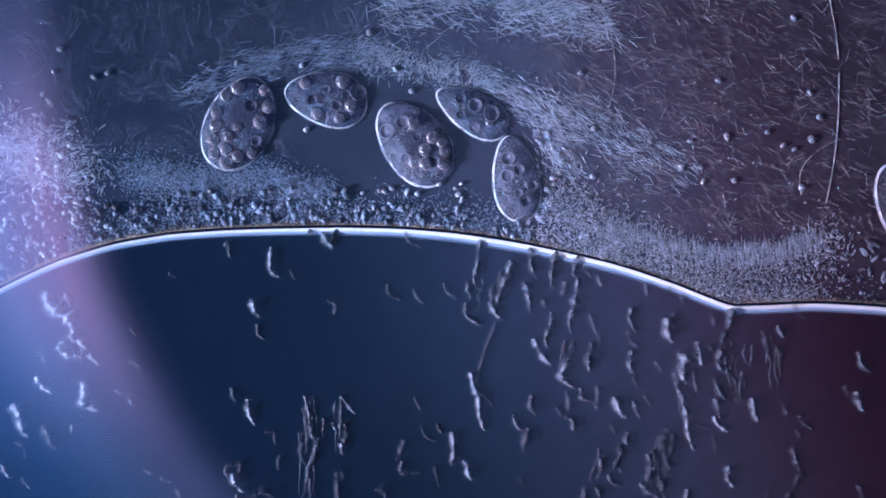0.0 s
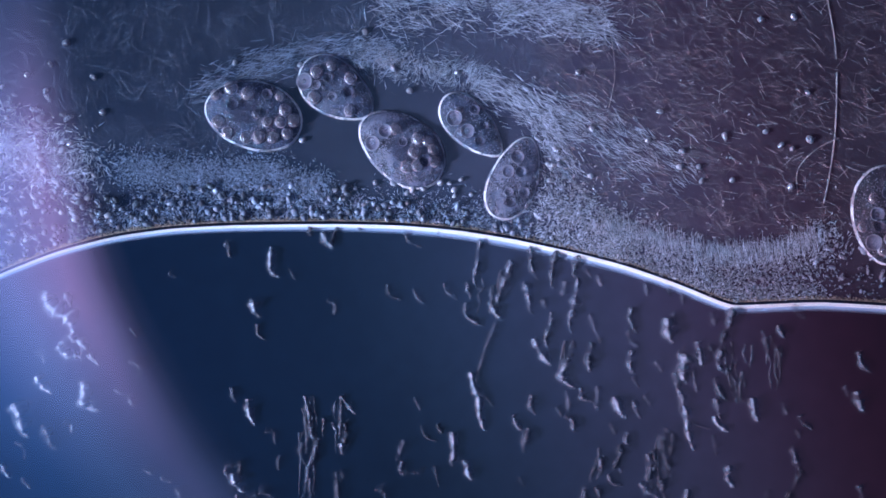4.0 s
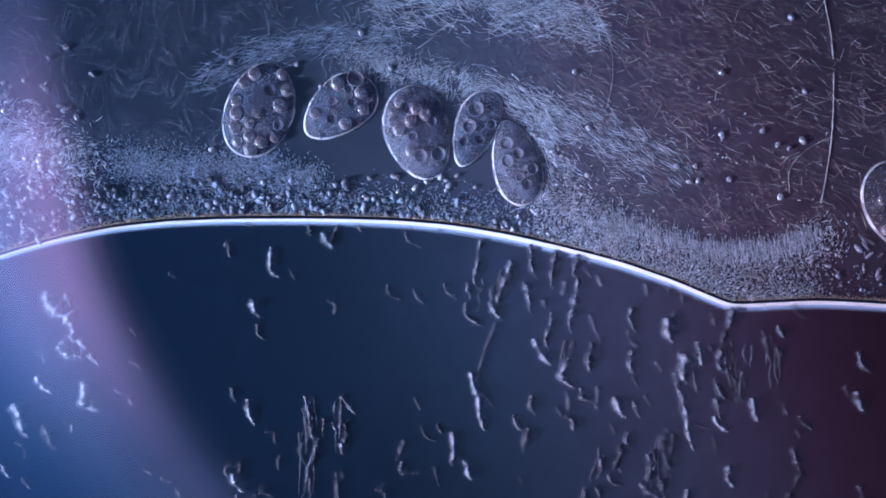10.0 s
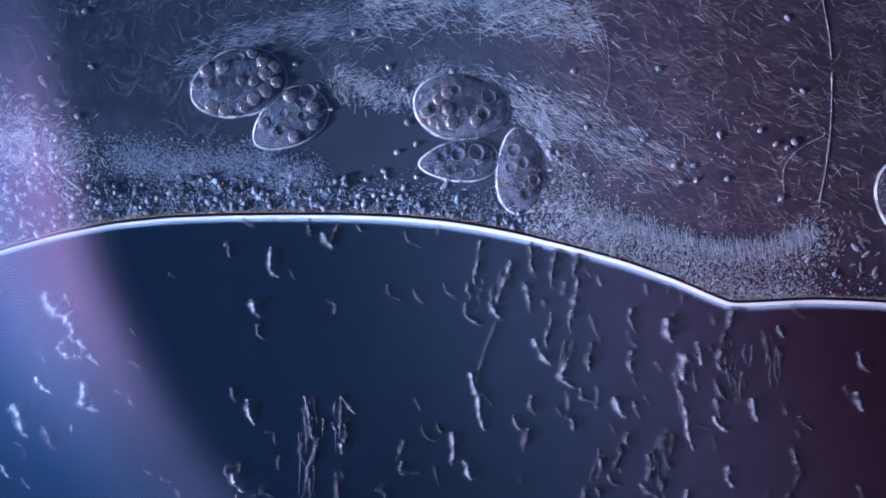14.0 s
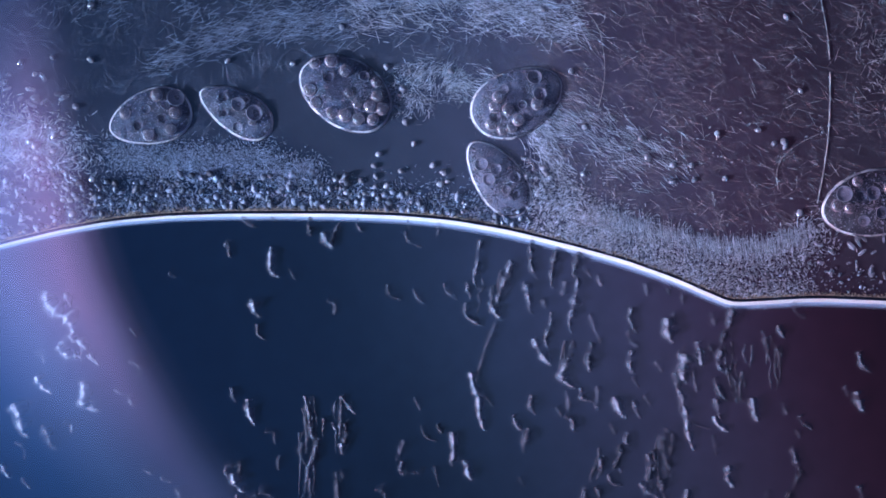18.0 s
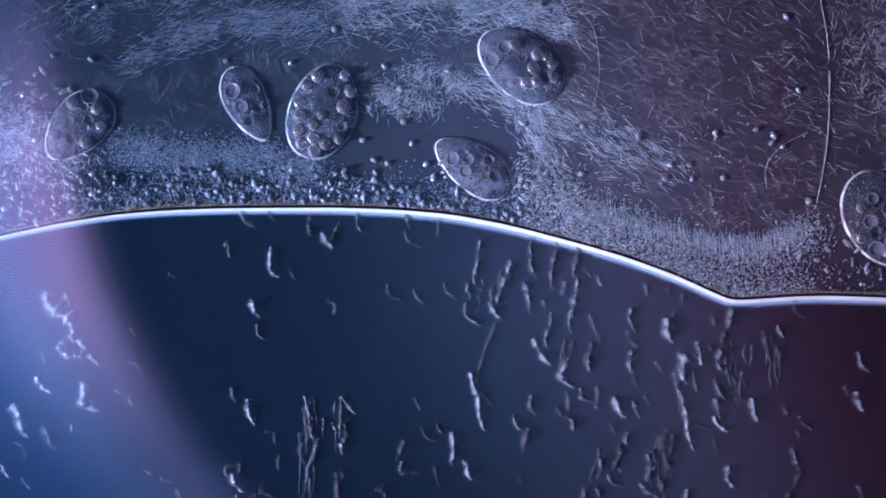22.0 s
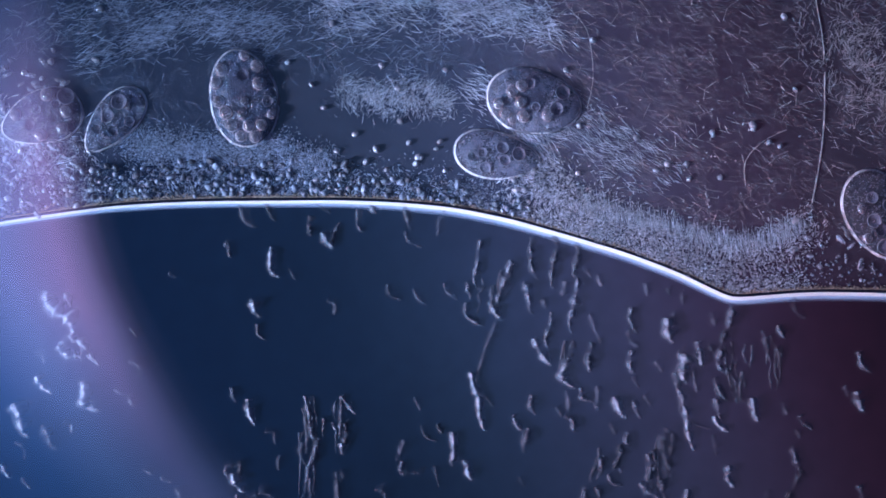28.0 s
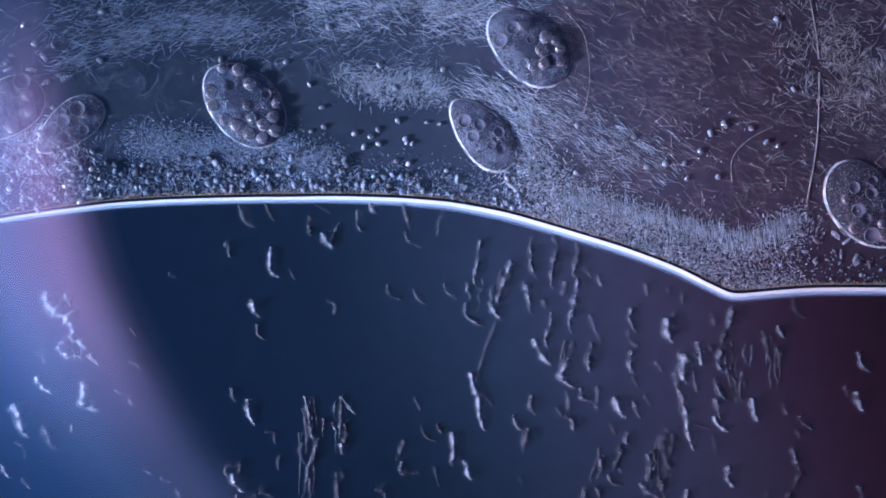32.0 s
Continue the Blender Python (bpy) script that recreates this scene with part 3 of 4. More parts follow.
def streak(width, *points, dense=1.0, high=0.8, mat=None):
    """A tapered low ridge of dried residue along the points, rounded at the head and drawn out at the foot."""
    rng = random.Random(int(points[0][0] * 7 + points[0][1]))
    (xa, ya), (xb, yb), (xc, yc), (xd, yd) = points[0], points[1], points[-2], points[-1]
    points = ((xa - 0.10 * (xb - xa), ya - 0.10 * (yb - ya)), *points, (xd + 0.15 * (xd - xc) + (0.8 if dense == 1 else 0.3) * width, yd + 0.12 * (yd - yc) + 0.25 * width))
    line = smooth_line([tuple(map(float, p)) for p in points], 7)
    verts, faces, thick = [], [], []
    n = len(line)
    for i, (x, y) in enumerate(line):
        u = i / (n - 1)
        wet = min(1, max(0, (edge(x, 0) - y) / 12))
        lump = 1 + 0.75 * noise.noise(Vector((x / 11, y / 11, width)))
        grow = max(0, math.sin(math.pi * u ** 0.8)) ** 0.75
        r = max(width * (1.6 if mat else 1.35) * (0.04 + 0.96 * grow) * lump, 0.8) / 1000
        d = Vector((line[min(i + 1, n - 1)][0] - line[max(i - 1, 0)][0], -(line[min(i + 1, n - 1)][1] - line[max(i - 1, 0)][1]), 0)).normalized()
        side = Vector((-d.y, d.x, 0))
        if side.x < -0.25 or (abs(side.x) <= 0.25 and side.y < 0):
            side = -side
        mid = at(x + 2.5 * noise.noise(Vector((y / 10, x / 25, 3))), y, 0.0002)
        grain = min(1, max(0.2, 0.8 + 1.3 * noise.noise(mid * 75)))
        for v, h, k in ACROSS:
            verts.append(mid + side * (v * r) + Vector((0, 0, (high - (high - 0.3) * wet) * h * r)))
            thick.append(k * min(1, 1.25 * grow) * grain * dense * (1 - 0.35 * wet))
    m = len(ACROSS)
    for i in range(n - 1):
        faces += [(i * m + k, i * m + k + 1, (i + 1) * m + k + 1, (i + 1) * m + k) for k in range(m - 1)]
    ob = new("residue_streak", set_thickness(mesh_of("residue_streak", verts, faces, mat or STREAK), thick))
    label = "thick bright residue streak on the dark glass" if mat else "pale dried residue streak on the dark glass" if dense == 1 else "faint thin residue smear on the dark glass"
    tagged(ob, label, "residue", "streaks on the glass")


streak(19, (85, 515), (88, 535), (105, 552), (124, 566), (130, 582), (130, 600), mat=PALE)
streak(11, (118, 520), (124, 538), mat=PALE)
streak(11, (105, 612), (112, 624), (130, 630), (152, 626), (166, 638), mat=PALE)
streak(10, (106, 610), (120, 604), (140, 604), (156, 620), (172, 642), mat=PALE)
streak(15, (150, 674), (150, 700), (150, 714), (158, 721), (172, 724), mat=PALE)
streak(12, (66, 667), (75, 680), (84, 692), mat=PALE)
streak(18, (30, 715), (38, 740), (44, 765), mat=PALE)
streak(18, (78, 752), (88, 768), (94, 788))
streak(9, (115, 748), (128, 756), (128, 770), dense=0.5)
streak(9, (66, 626), (78, 628), (78, 642), dense=0.5)
streak(10, (30, 784), (44, 792), (46, 808), dense=0.5)
streak(8, (4, 822), (10, 832), (16, 842), mat=PALE)
streak(8, (40, 846), (46, 854), (52, 862), mat=PALE)
streak(9, (230, 640), (246, 646), (248, 664), dense=0.5)
streak(7, (230, 578), (240, 594), dense=0.5)
streak(7, (205, 690), (222, 700), dense=0.5)
streak(8, (255, 830), (270, 838), dense=0.5)
streak(8, (285, 846), (300, 852), dense=0.5)
streak(11, (312, 864), (318, 872), (320, 884), dense=0.5)
streak(9, (424, 362), (428, 378), (434, 392), (448, 400))
streak(8, (470, 362), (478, 378), (484, 388))
streak(8, (548, 384), (546, 400), (550, 414))
streak(7, (600, 396), (592, 412), (585, 434))
streak(9, (570, 414), (585, 434), mat=PALE)
streak(5, (560, 362), (582, 376), dense=0.5)
streak(7, (634, 374), (632, 396), (638, 408))
streak(8, (714, 362), (720, 385), (724, 402))
streak(8, (786, 372), (777, 392), (776, 412), dense=0.5)
streak(8, (654, 362), (662, 376), mat=PALE)
streak(5, (716, 410), (724, 428), (745, 438), dense=0.5)
streak(8, (396, 434), (404, 436), (406, 452))
streak(8, (480, 440), (478, 465), (481, 480), (490, 488), mat=PALE)
streak(5, (512, 478), (522, 494), dense=0.5)
streak(9, (446, 530), (450, 548), (458, 558), mat=PALE)
streak(6, (456, 575), (455, 590), (466, 600))
streak(8, (580, 532), (594, 540), (592, 554), dense=0.5)
streak(8, (686, 505), (690, 522), (706, 530), dense=0.5)
streak(7, (732, 512), (738, 526), (750, 536), dense=0.5)
streak(7, (786, 502), (790, 516), (806, 528), dense=0.5)
streak(7, (300, 484), (310, 490), dense=0.5)
streak(7, (410, 688), (416, 708))
streak(8, (439, 708), (440, 728), (448, 748), mat=PALE)
streak(7, (470, 764), (484, 766), (486, 784), dense=0.5)
streak(7, (496, 808), (492, 828))
streak(9, (412, 838), (418, 856), (428, 868), mat=PALE)
streak(10, (398, 822), (414, 824), (428, 818), dense=0.5)
streak(8, (426, 818), (424, 845), dense=0.5)
streak(7, (418, 876), (422, 890))
streak(9, (540, 703), (545, 725), (549, 750), (553, 775), (560, 785), (556, 805), (545, 830), (542, 855), (535, 884))
streak(10, (536, 784), (533, 805), (540, 820), dense=0.5)
streak(7, (562, 778), (556, 806), (546, 830))
streak(8, (548, 850), (552, 890), dense=0.5)
streak(6, (572, 742), (572, 768))
streak(6, (590, 748), (592, 758))
streak(9, (604, 703), (604, 735), (602, 760), dense=0.5)
streak(10, (610, 750), (612, 770), (604, 798))
streak(7, (604, 786), (606, 800), mat=PALE)
streak(5, (604, 703), (614, 715), (626, 730), mat=PALE)
streak(10, (596, 840), (600, 890), dense=0.5)
streak(8, (440, 880), (470, 872), (490, 884), dense=0.5)
streak(9, (714, 780), (708, 798), (702, 812), dense=0.5)
streak(7, (712, 818), (708, 832), (712, 840))
streak(7, (712, 836), (735, 836), (750, 830), dense=0.5)
streak(7, (770, 826), (772, 840), (776, 858), dense=0.5)
streak(6, (746, 755), (752, 770), (768, 780))
streak(6, (774, 752), (780, 764))
streak(8, (800, 766), (802, 785), (803, 800), (800, 822), mat=PALE)
streak(8, (824, 816), (828, 835), (834, 846), mat=PALE)
streak(8, (665, 866), (680, 870), (684, 884), dense=0.5)
streak(6, (735, 705), (742, 722), dense=0.5)
streak(7, (920, 845), (926, 858), dense=0.5)
streak(8, (850, 425), (846, 450), (842, 475), (838, 500))
streak(8, (826, 500), (830, 520))
streak(6, (845, 510), (868, 512), dense=0.5)
streak(8, (824, 538), (826, 560), (848, 574))
streak(11, (904, 462), (896, 490), (884, 515), (880, 535))
streak(8, (868, 535), (874, 550), (882, 562), mat=PALE)
streak(7, (878, 565), (870, 590), (858, 620), (846, 660), (838, 690), dense=0.5)
streak(8, (832, 660), (838, 685), (846, 705), (848, 735), (856, 758), mat=PALE)
streak(6, (842, 692), (860, 705), (872, 718), dense=0.5)
streak(9, (942, 420), (938, 445), (940, 470), (948, 490))
streak(9, (928, 500), (934, 520), (938, 550))
streak(10, (978, 420), (986, 435), (980, 455), (976, 480), (976, 505))
streak(9, (1020, 430), (1024, 450), (1016, 470), (1016, 488))
streak(9, (1022, 495), (1016, 530), (1012, 550), (1006, 570), (1010, 586))
streak(8, (1034, 474), (1044, 488), dense=0.5)
streak(7, (1056, 488), (1062, 504), dense=0.5)
streak(7, (960, 530), (966, 545), dense=0.5)
streak(9, (974, 555), (974, 575), (964, 600), (968, 612))
streak(9, (944, 602), (955, 622), (970, 642), mat=PALE)
streak(9, (1004, 636), (994, 658), (994, 670), (1012, 684), mat=PALE)
streak(8, (1016, 610), (1005, 630), dense=0.5)
streak(10, (1046, 608), (1040, 632), (1042, 654))
streak(8, (1027, 688), (1030, 704), (1050, 712), (1056, 722))
streak(9, (1058, 686), (1056, 712), dense=0.5)
streak(9, (1003, 694), (1006, 726), dense=0.5)
streak(8, (986, 720), (992, 736), dense=0.5)
streak(9, (1000, 738), (1012, 744), (1016, 760))
streak(9, (1087, 704), (1094, 722), (1102, 736), mat=PALE)
streak(9, (1120, 710), (1124, 722), (1130, 736))
streak(7, (1080, 750), (1088, 766), dense=0.5)
streak(7, (1120, 668), (1128, 684), dense=0.5)
streak(9, (1116, 545), (1114, 565), (1122, 585))
streak(9, (1112, 585), (1118, 605), (1128, 612), dense=0.5)
streak(11, (1117, 622), (1114, 640), (1118, 656))
streak(10, (1180, 565), (1180, 585), (1186, 602), mat=PALE)
streak(9, (1192, 552), (1192, 575), dense=0.5)
streak(13, (1212, 628), (1206, 650), (1210, 672), mat=PALE)
streak(8, (1192, 660), (1196, 675), (1200, 690))
streak(7, (1160, 640), (1170, 655), dense=0.5)
streak(9, (1234, 606), (1236, 625), (1240, 644), mat=PALE)
streak(9, (1258, 556), (1264, 574), dense=0.5)
streak(11, (1296, 542), (1292, 560), (1288, 580))
streak(9, (1284, 584), (1278, 600), (1274, 625))
streak(9, (1274, 622), (1270, 640), (1276, 655))
streak(8, (1252, 610), (1262, 622), dense=0.5)
streak(9, (1264, 670), (1270, 690), (1282, 706))
streak(9, (1266, 706), (1270, 725), (1272, 738))
streak(7, (1264, 738), (1268, 750), (1285, 762), mat=PALE)
streak(8, (1200, 690), (1208, 712), (1214, 740), (1218, 770), (1226, 794), mat=PALE)
streak(9, (1206, 700), (1202, 725), dense=0.5)
streak(5, (1225, 750), (1250, 758), dense=0.5)
streak(8, (1262, 772), (1266, 800), dense=0.5)
streak(8, (1288, 826), (1288, 845), (1296, 860), mat=PALE)
streak(9, (1330, 706), (1332, 726), (1338, 742), mat=PALE)
streak(6, (1296, 668), (1304, 690), dense=0.5)
streak(7, (1312, 664), (1318, 682), dense=0.5)
streak(6, (1290, 690), (1304, 705), dense=0.5)
streak(6, (1284, 655), (1296, 664), dense=0.5)
streak(6, (1306, 702), (1320, 712), dense=0.5)
streak(8, (1362, 595), (1370, 610), (1378, 630), (1376, 648), dense=0.5)
streak(7, (1350, 588), (1355, 614), (1362, 640), dense=0.5)
streak(9, (1376, 578), (1384, 595))
streak(11, (1384, 712), (1390, 730), dense=0.5)
streak(8, (1405, 525), (1405, 545), (1410, 555), (1425, 562), dense=0.5)
streak(9, (1518, 624), (1524, 645), (1536, 656))
streak(9, (1514, 695), (1518, 715), (1528, 728), mat=PALE)
streak(7, (1494, 684), (1500, 698), dense=0.5)
streak(7, (1414, 736), (1420, 748), (1434, 758))
streak(7, (1408, 760), (1414, 775), dense=0.5)
streak(9, (1402, 790), (1406, 812), (1414, 832))
streak(10, (1416, 832), (1408, 852), (1396, 874), (1390, 890))
streak(9, (1358, 868), (1354, 890), dense=0.5)
streak(9, (1520, 862), (1530, 890))
streak(10, (1108, 764), (1108, 784))
streak(9, (1098, 788), (1094, 812), (1086, 828))
streak(8, (1086, 815), (1098, 832), dense=0.5)
streak(9, (1062, 812), (1064, 834))
streak(8, (1076, 840), (1082, 855), (1096, 858))
streak(13, (1180, 760), (1170, 780), (1176, 810), (1186, 840), dense=0.5)
streak(10, (1145, 805), (1150, 825), (1146, 850))
streak(7, (1154, 800), (1160, 818), (1152, 840))
streak(8, (1134, 856), (1146, 870), (1165, 880), mat=PALE)
streak(9, (1170, 850), (1172, 868), (1180, 890))
streak(12, (1192, 772), (1184, 800), (1178, 822), dense=0.5)
streak(10, (1166, 838), (1182, 830), dense=0.5)
streak(9, (1034, 862), (1032, 890))
streak(9, (1054, 862), (1060, 872), (1062, 890))
streak(9, (1216, 868), (1214, 890), mat=PALE)
streak(9, (1142, 503), (1144, 520), dense=0.5)
streak(8, (1180, 510), (1186, 522), dense=0.5)
streak(8, (1206, 515), (1208, 535), dense=0.5)
streak(9, (1000, 500), (996, 520), dense=0.5)
streak(8, (1044, 560), (1060, 600), dense=0.5)
streak(8, (1140, 700), (1150, 716), dense=0.5)
streak(9, (230, 700), (236, 716), dense=0.5)
streak(7, (1226, 660), (1232, 690), dense=0.5)


def wisps(x0, y0, x1, y1, count, lean=0.0):
    """Fine faint strands side by side in a patch of residue."""
    g = random.Random(int(x0 * 3 + y0))
    for _ in range(count):
        u, tall = g.uniform(0, 1), g.uniform(0.25, 0.55) * (y1 - y0)
        y = g.uniform(y0, y1 - tall)
        x = x0 + (x1 - x0) * u + lean * (y - y0)
        bow = g.uniform(-5, 5)
        streak(g.uniform(3.0, 5.5), (x, y), (x + bow + lean * tall * 0.5, y + tall * 0.5), (x + lean * tall + g.uniform(-3, 5), y + tall), dense=g.choice((0.45, 0.7)))


wisps(528, 700, 560, 886, 9)
wisps(594, 708, 618, 800, 6)
wisps(588, 828, 606, 886, 3)
wisps(1146, 762, 1196, 880, 12, lean=-0.08)
wisps(882, 470, 906, 548, 5, lean=-0.25)
wisps(996, 600, 1018, 670, 4, lean=-0.2)
wisps(1276, 600, 1330, 716, 9)
wisps(1198, 610, 1216, 690, 4)
wisps(1356, 585, 1384, 700, 5)
wisps(1060, 780, 1110, 860, 5, lean=-0.3)
wisps(830, 480, 880, 560, 4)
wisps(400, 812, 430, 870, 4)
streak(9, (940, 700), (938, 716), (944, 730))
streak(8, (908, 736), (914, 752), (922, 760))
streak(9, (934, 760), (928, 780), (926, 797))


# ---- ciliate cells ----
def egg(u, a, b, k):
    """Outline of a cell: narrow end towards +x."""
    return a * math.cos(u), b * math.sin(u) * (1 - k * math.cos(u)) + 0.05 * b * math.cos(u) ** 2


def cell_body(name, a, b, k, high, mat):
    """A domed egg, flattened below."""
    rings, around = 11, 40
    verts, faces = [(0, 0, high)], []
    levels = [i / rings for i in range(1, rings + 1)] + [0.8, 0.4]
    for i, s in enumerate(levels):
        under = i >= rings
        z = -high * 0.1 * (1 - s * s) ** 0.5 if under else high * max(0, 1 - s ** 2.2) ** 0.6
        for j in range(around):
            x, y = egg(2 * math.pi * j / around, a * s, b * s, k)
            wob = 1 + 0.03 * noise.noise(Vector((x / 22, y / 22, a)))
            verts.append((x * wob, y * wob, z))
    verts = [Vector(v) / 1000 for v in verts] + [Vector((0, 0, -high * 0.1)) / 1000]
    faces += [(0, 1 + j, 1 + (j + 1) % around) for j in range(around)]
    for i in range(len(levels) - 1):
        p = 1 + i * around
        for j in range(around):
            q = (j + 1) % around
            faces.append((p + j, p + around + j, p + around + q, p + q))
    p, last = 1 + (len(levels) - 1) * around, len(verts) - 1
    faces += [(last, p + (j + 1) % around, p + j) for j in range(around)]
    return mesh_of(name, verts, faces, mat)


def ring_mesh(name, outline, radius, mat, z=0.0, sides=6):
    n = len(outline)
    verts, faces = [], []
    for i in range(n):
        x, y = outline[i]
        x1, y1 = outline[(i + 1) % n]
        x0, y0 = outline[i - 1]
        d = Vector((x1 - x0, y1 - y0, 0)).normalized()
        side = Vector((-d.y, d.x, 0))
        for j in range(sides):
            a = 2 * math.pi * j / sides
            verts.append((Vector((x, y, z)) + side * radius * math.cos(a) + Vector((0, 0, radius * math.sin(a)))) / 1000)
    for i in range(n):
        for j in range(sides):
            k, m = (j + 1) % sides, (i + 1) % n
            faces.append((i * sides + j, i * sides + k, m * sides + k, m * sides + j))
    return mesh_of(name, verts, faces, mat)


# a food globule: a flattened drop, dense at its flank and clearer towards its top
PEBBLE = ((0.98, -0.2, 1), (1.0, 0.02, 1), (0.985, 0.20, 1), (0.94, 0.38, 0.95), (0.87, 0.53, 0.72), (0.77, 0.66, 0.46), (0.62, 0.77, 0.28), (0.42, 0.85, 0.18), (0.18, 0.88, 0.14))
globe_v = [(r * math.cos(2 * math.pi * j / 22), r * math.sin(2 * math.pi * j / 22), z) for r, z, _ in PEBBLE for j in range(22)]
globe_f = [(22 * i + j, 22 * i + (j + 1) % 22, 22 * i + 22 + (j + 1) % 22, 22 * i + 22 + j) for i in range(len(PEBBLE) - 1) for j in range(22)]
globe_f.append(tuple(22 * (len(PEBBLE) - 1) + j for j in range(22)))
globe_me = set_thickness(mesh_of("globule", globe_v, globe_f, GLOBE), [k for _, _, k in PEBBLE for j in range(22)])
# a vacuole shows as a hollow: a round dish with a thin wall
DISH = ((1.04, 0.35), (1.0, 0.62), (0.94, 0.60), (0.84, 0.36), (0.66, 0.16), (0.40, 0.05), (0.14, 0.02))
dish_v = [(r * math.cos(2 * math.pi * j / 24), r * math.sin(2 * math.pi * j / 24), z) for r, z in DISH for j in range(24)]
dish_f = [(24 * i + j, 24 * i + (j + 1) % 24, 24 * i + 24 + (j + 1) % 24, 24 * i + 24 + j) for i in range(len(DISH) - 1) for j in range(24)]
dish_f.append(tuple(24 * (len(DISH) - 1) + j for j in range(24)))
clear_me = mesh_of("vacuole", dish_v, dish_f, CLEAR)
# a nucleus: a deeper dark hollow without a wall
PIT = ((1.12, 0.30), (1.0, 0.28), (0.86, 0.12), (0.70, -0.16), (0.50, -0.36), (0.28, -0.46), (0.1, -0.48))
pit_v = [(r * math.cos(2 * math.pi * j / 24), r * math.sin(2 * math.pi * j / 24), z + 0.5) for r, z in PIT for j in range(24)]
nucleus_me = set_thickness(mesh_of("nucleus", pit_v, dish_f, NUCLEUS), [k for k in (0, 0.4, 0.9, 1, 1, 1, 1) for j in range(24)])
# a macronucleus: a broad smooth dull patch that fades out
patch_v = [(r * math.cos(2 * math.pi * j / 24), r * math.sin(2 * math.pi * j / 24), 0.5 * (1 - r * r)) for r in (1.0, 0.85, 0.7, 0.5, 0.3, 0.12, 0.04) for j in range(24)]
patch_me = set_thickness(mesh_of("macronucleus", patch_v, dish_f, PATCH), [k for k in (0, 0.3, 0.75, 1, 1, 1, 1) for j in range(24)])
loop = [(1000 * math.cos(i * math.pi / 12), 1000 * math.sin(i * math.pi / 12)) for i in range(24)]
loop_me = ring_mesh("vacuole_rim", loop, 60, LOOP)


DOT_V, DOT_F = ball(6, 4)


def cell(label, a, b, k, high, ref, spots, plasma=BODY):
    """A cell built about its middle. ref: middle and turn at which the spots (x, y, radius, kind) were noted."""
    high *= 0.66
    thing = tagged(new("ciliate_cell"), label, "cell", "ciliate cells in the water")
    part("body", cell_body("body", a, b, k, high, plasma), thing)
    skirt_v, skirt_f = [], []
    levels = ((0.4, 1.3), (2.2, 0.9), (4.4, -0.7), (6.4, -2.5))
    for i in range(56):
        u = 2 * math.pi * i / 56
        x, y = egg(u, a, b, k)
        x1, y1 = egg(u + 0.02, a, b, k)
        out = Vector((y1 - y, x - x1, 0)).normalized()
        skirt_v += [(Vector((x, y, h - 2)) + out * (d - 1.5)) / 1000 for h, d in levels]
    n = len(levels)
    for i in range(56):
        q = (i + 1) % 56
        skirt_f += [(i * n + j, q * n + j, q * n + j + 1, i * n + j + 1) for j in range(n - 1)]
    part("membrane", mesh_of("membrane", skirt_v, skirt_f, RIM), thing, "thin pale rim")
    rng = random.Random(int(a * 100 + b))
    dots_v, dots_f = [], []
    for _ in range(int(a * b * 0.18)):
        q, u = rng.uniform(0, 0.95) ** 0.55, rng.uniform(0, 2 * math.pi)
        x, y = egg(u, a * q, b * q, k)
        r = rng.uniform(0.5, 1.25) * rng.uniform(0.8, 1.2)
        base = len(dots_v)
        mid = Vector((x, y, high * max(0, 1 - q ** 2.2) ** 0.6))
        dots_v += [(mid + Vector(p) * r) / 1000 for p in DOT_V]
        dots_f += [tuple(base + i for i in f) for f in DOT_F]
    part("granules", mesh_of("granules", dots_v, dots_f, GRANULE), thing, "fine bright speckle in the plasma")
    cx, cy, turn = ref
    c, s = math.cos(radians(turn)), math.sin(radians(turn))
    for x, y, r, kind in spots:
        dx, dy = x - cx, cy - y
        u, v = dx * c + dy * s, -dx * s + dy * c
        q = min(0.97, math.hypot(u / a, v / (b * (1 - k * u / a))))
        z = high * (1 - q ** 2.2) ** 0.6
        m = Matrix.Translation(Vector((u, v, z - 0.18 * r)) / 1000) @ Matrix.Diagonal((1.05 * r / 1000, 1.05 * r / 1000, 1.0 * r / 1000, 1))
        if kind == "g":
            part("globule", globe_me, thing, "pale round food globule", m)
        elif kind == "n":
            part("nucleus", nucleus_me, thing, "dark round nucleus", Matrix.Translation(Vector((u, v, z)) / 1000) @ Matrix.Diagonal((r / 1000, r / 1000, 0.8 * r / 1000, 1)))
        elif kind == "m":
            part("macronucleus", patch_me, thing, "smooth dark oval macronucleus", Matrix.Translation(Vector((u, v, z)) / 1000) @ Matrix.Diagonal((1.2 * r / 1000, 0.9 * r / 1000, 0.1 * r / 1000, 1)))
        else:
            tilt = Vector((0.45 * u / a, 0.45 * v / b, 1)).to_track_quat("Z", "Y").to_matrix().to_4x4()
            vac = part("vacuole", clear_me, thing, "clear round vacuole", Matrix.Translation(Vector((u, v, z - 0.5)) / 1000) @ tilt @ Matrix.Diagonal((r / 1000, r / 1000, 0.55 * r / 1000, 1)))
            part("rim", loop_me, vac, m=Matrix.Translation((0, 0, 0.58)) @ Matrix.Diagonal((0.98, 0.98, 0.6, 1)))
    return thing


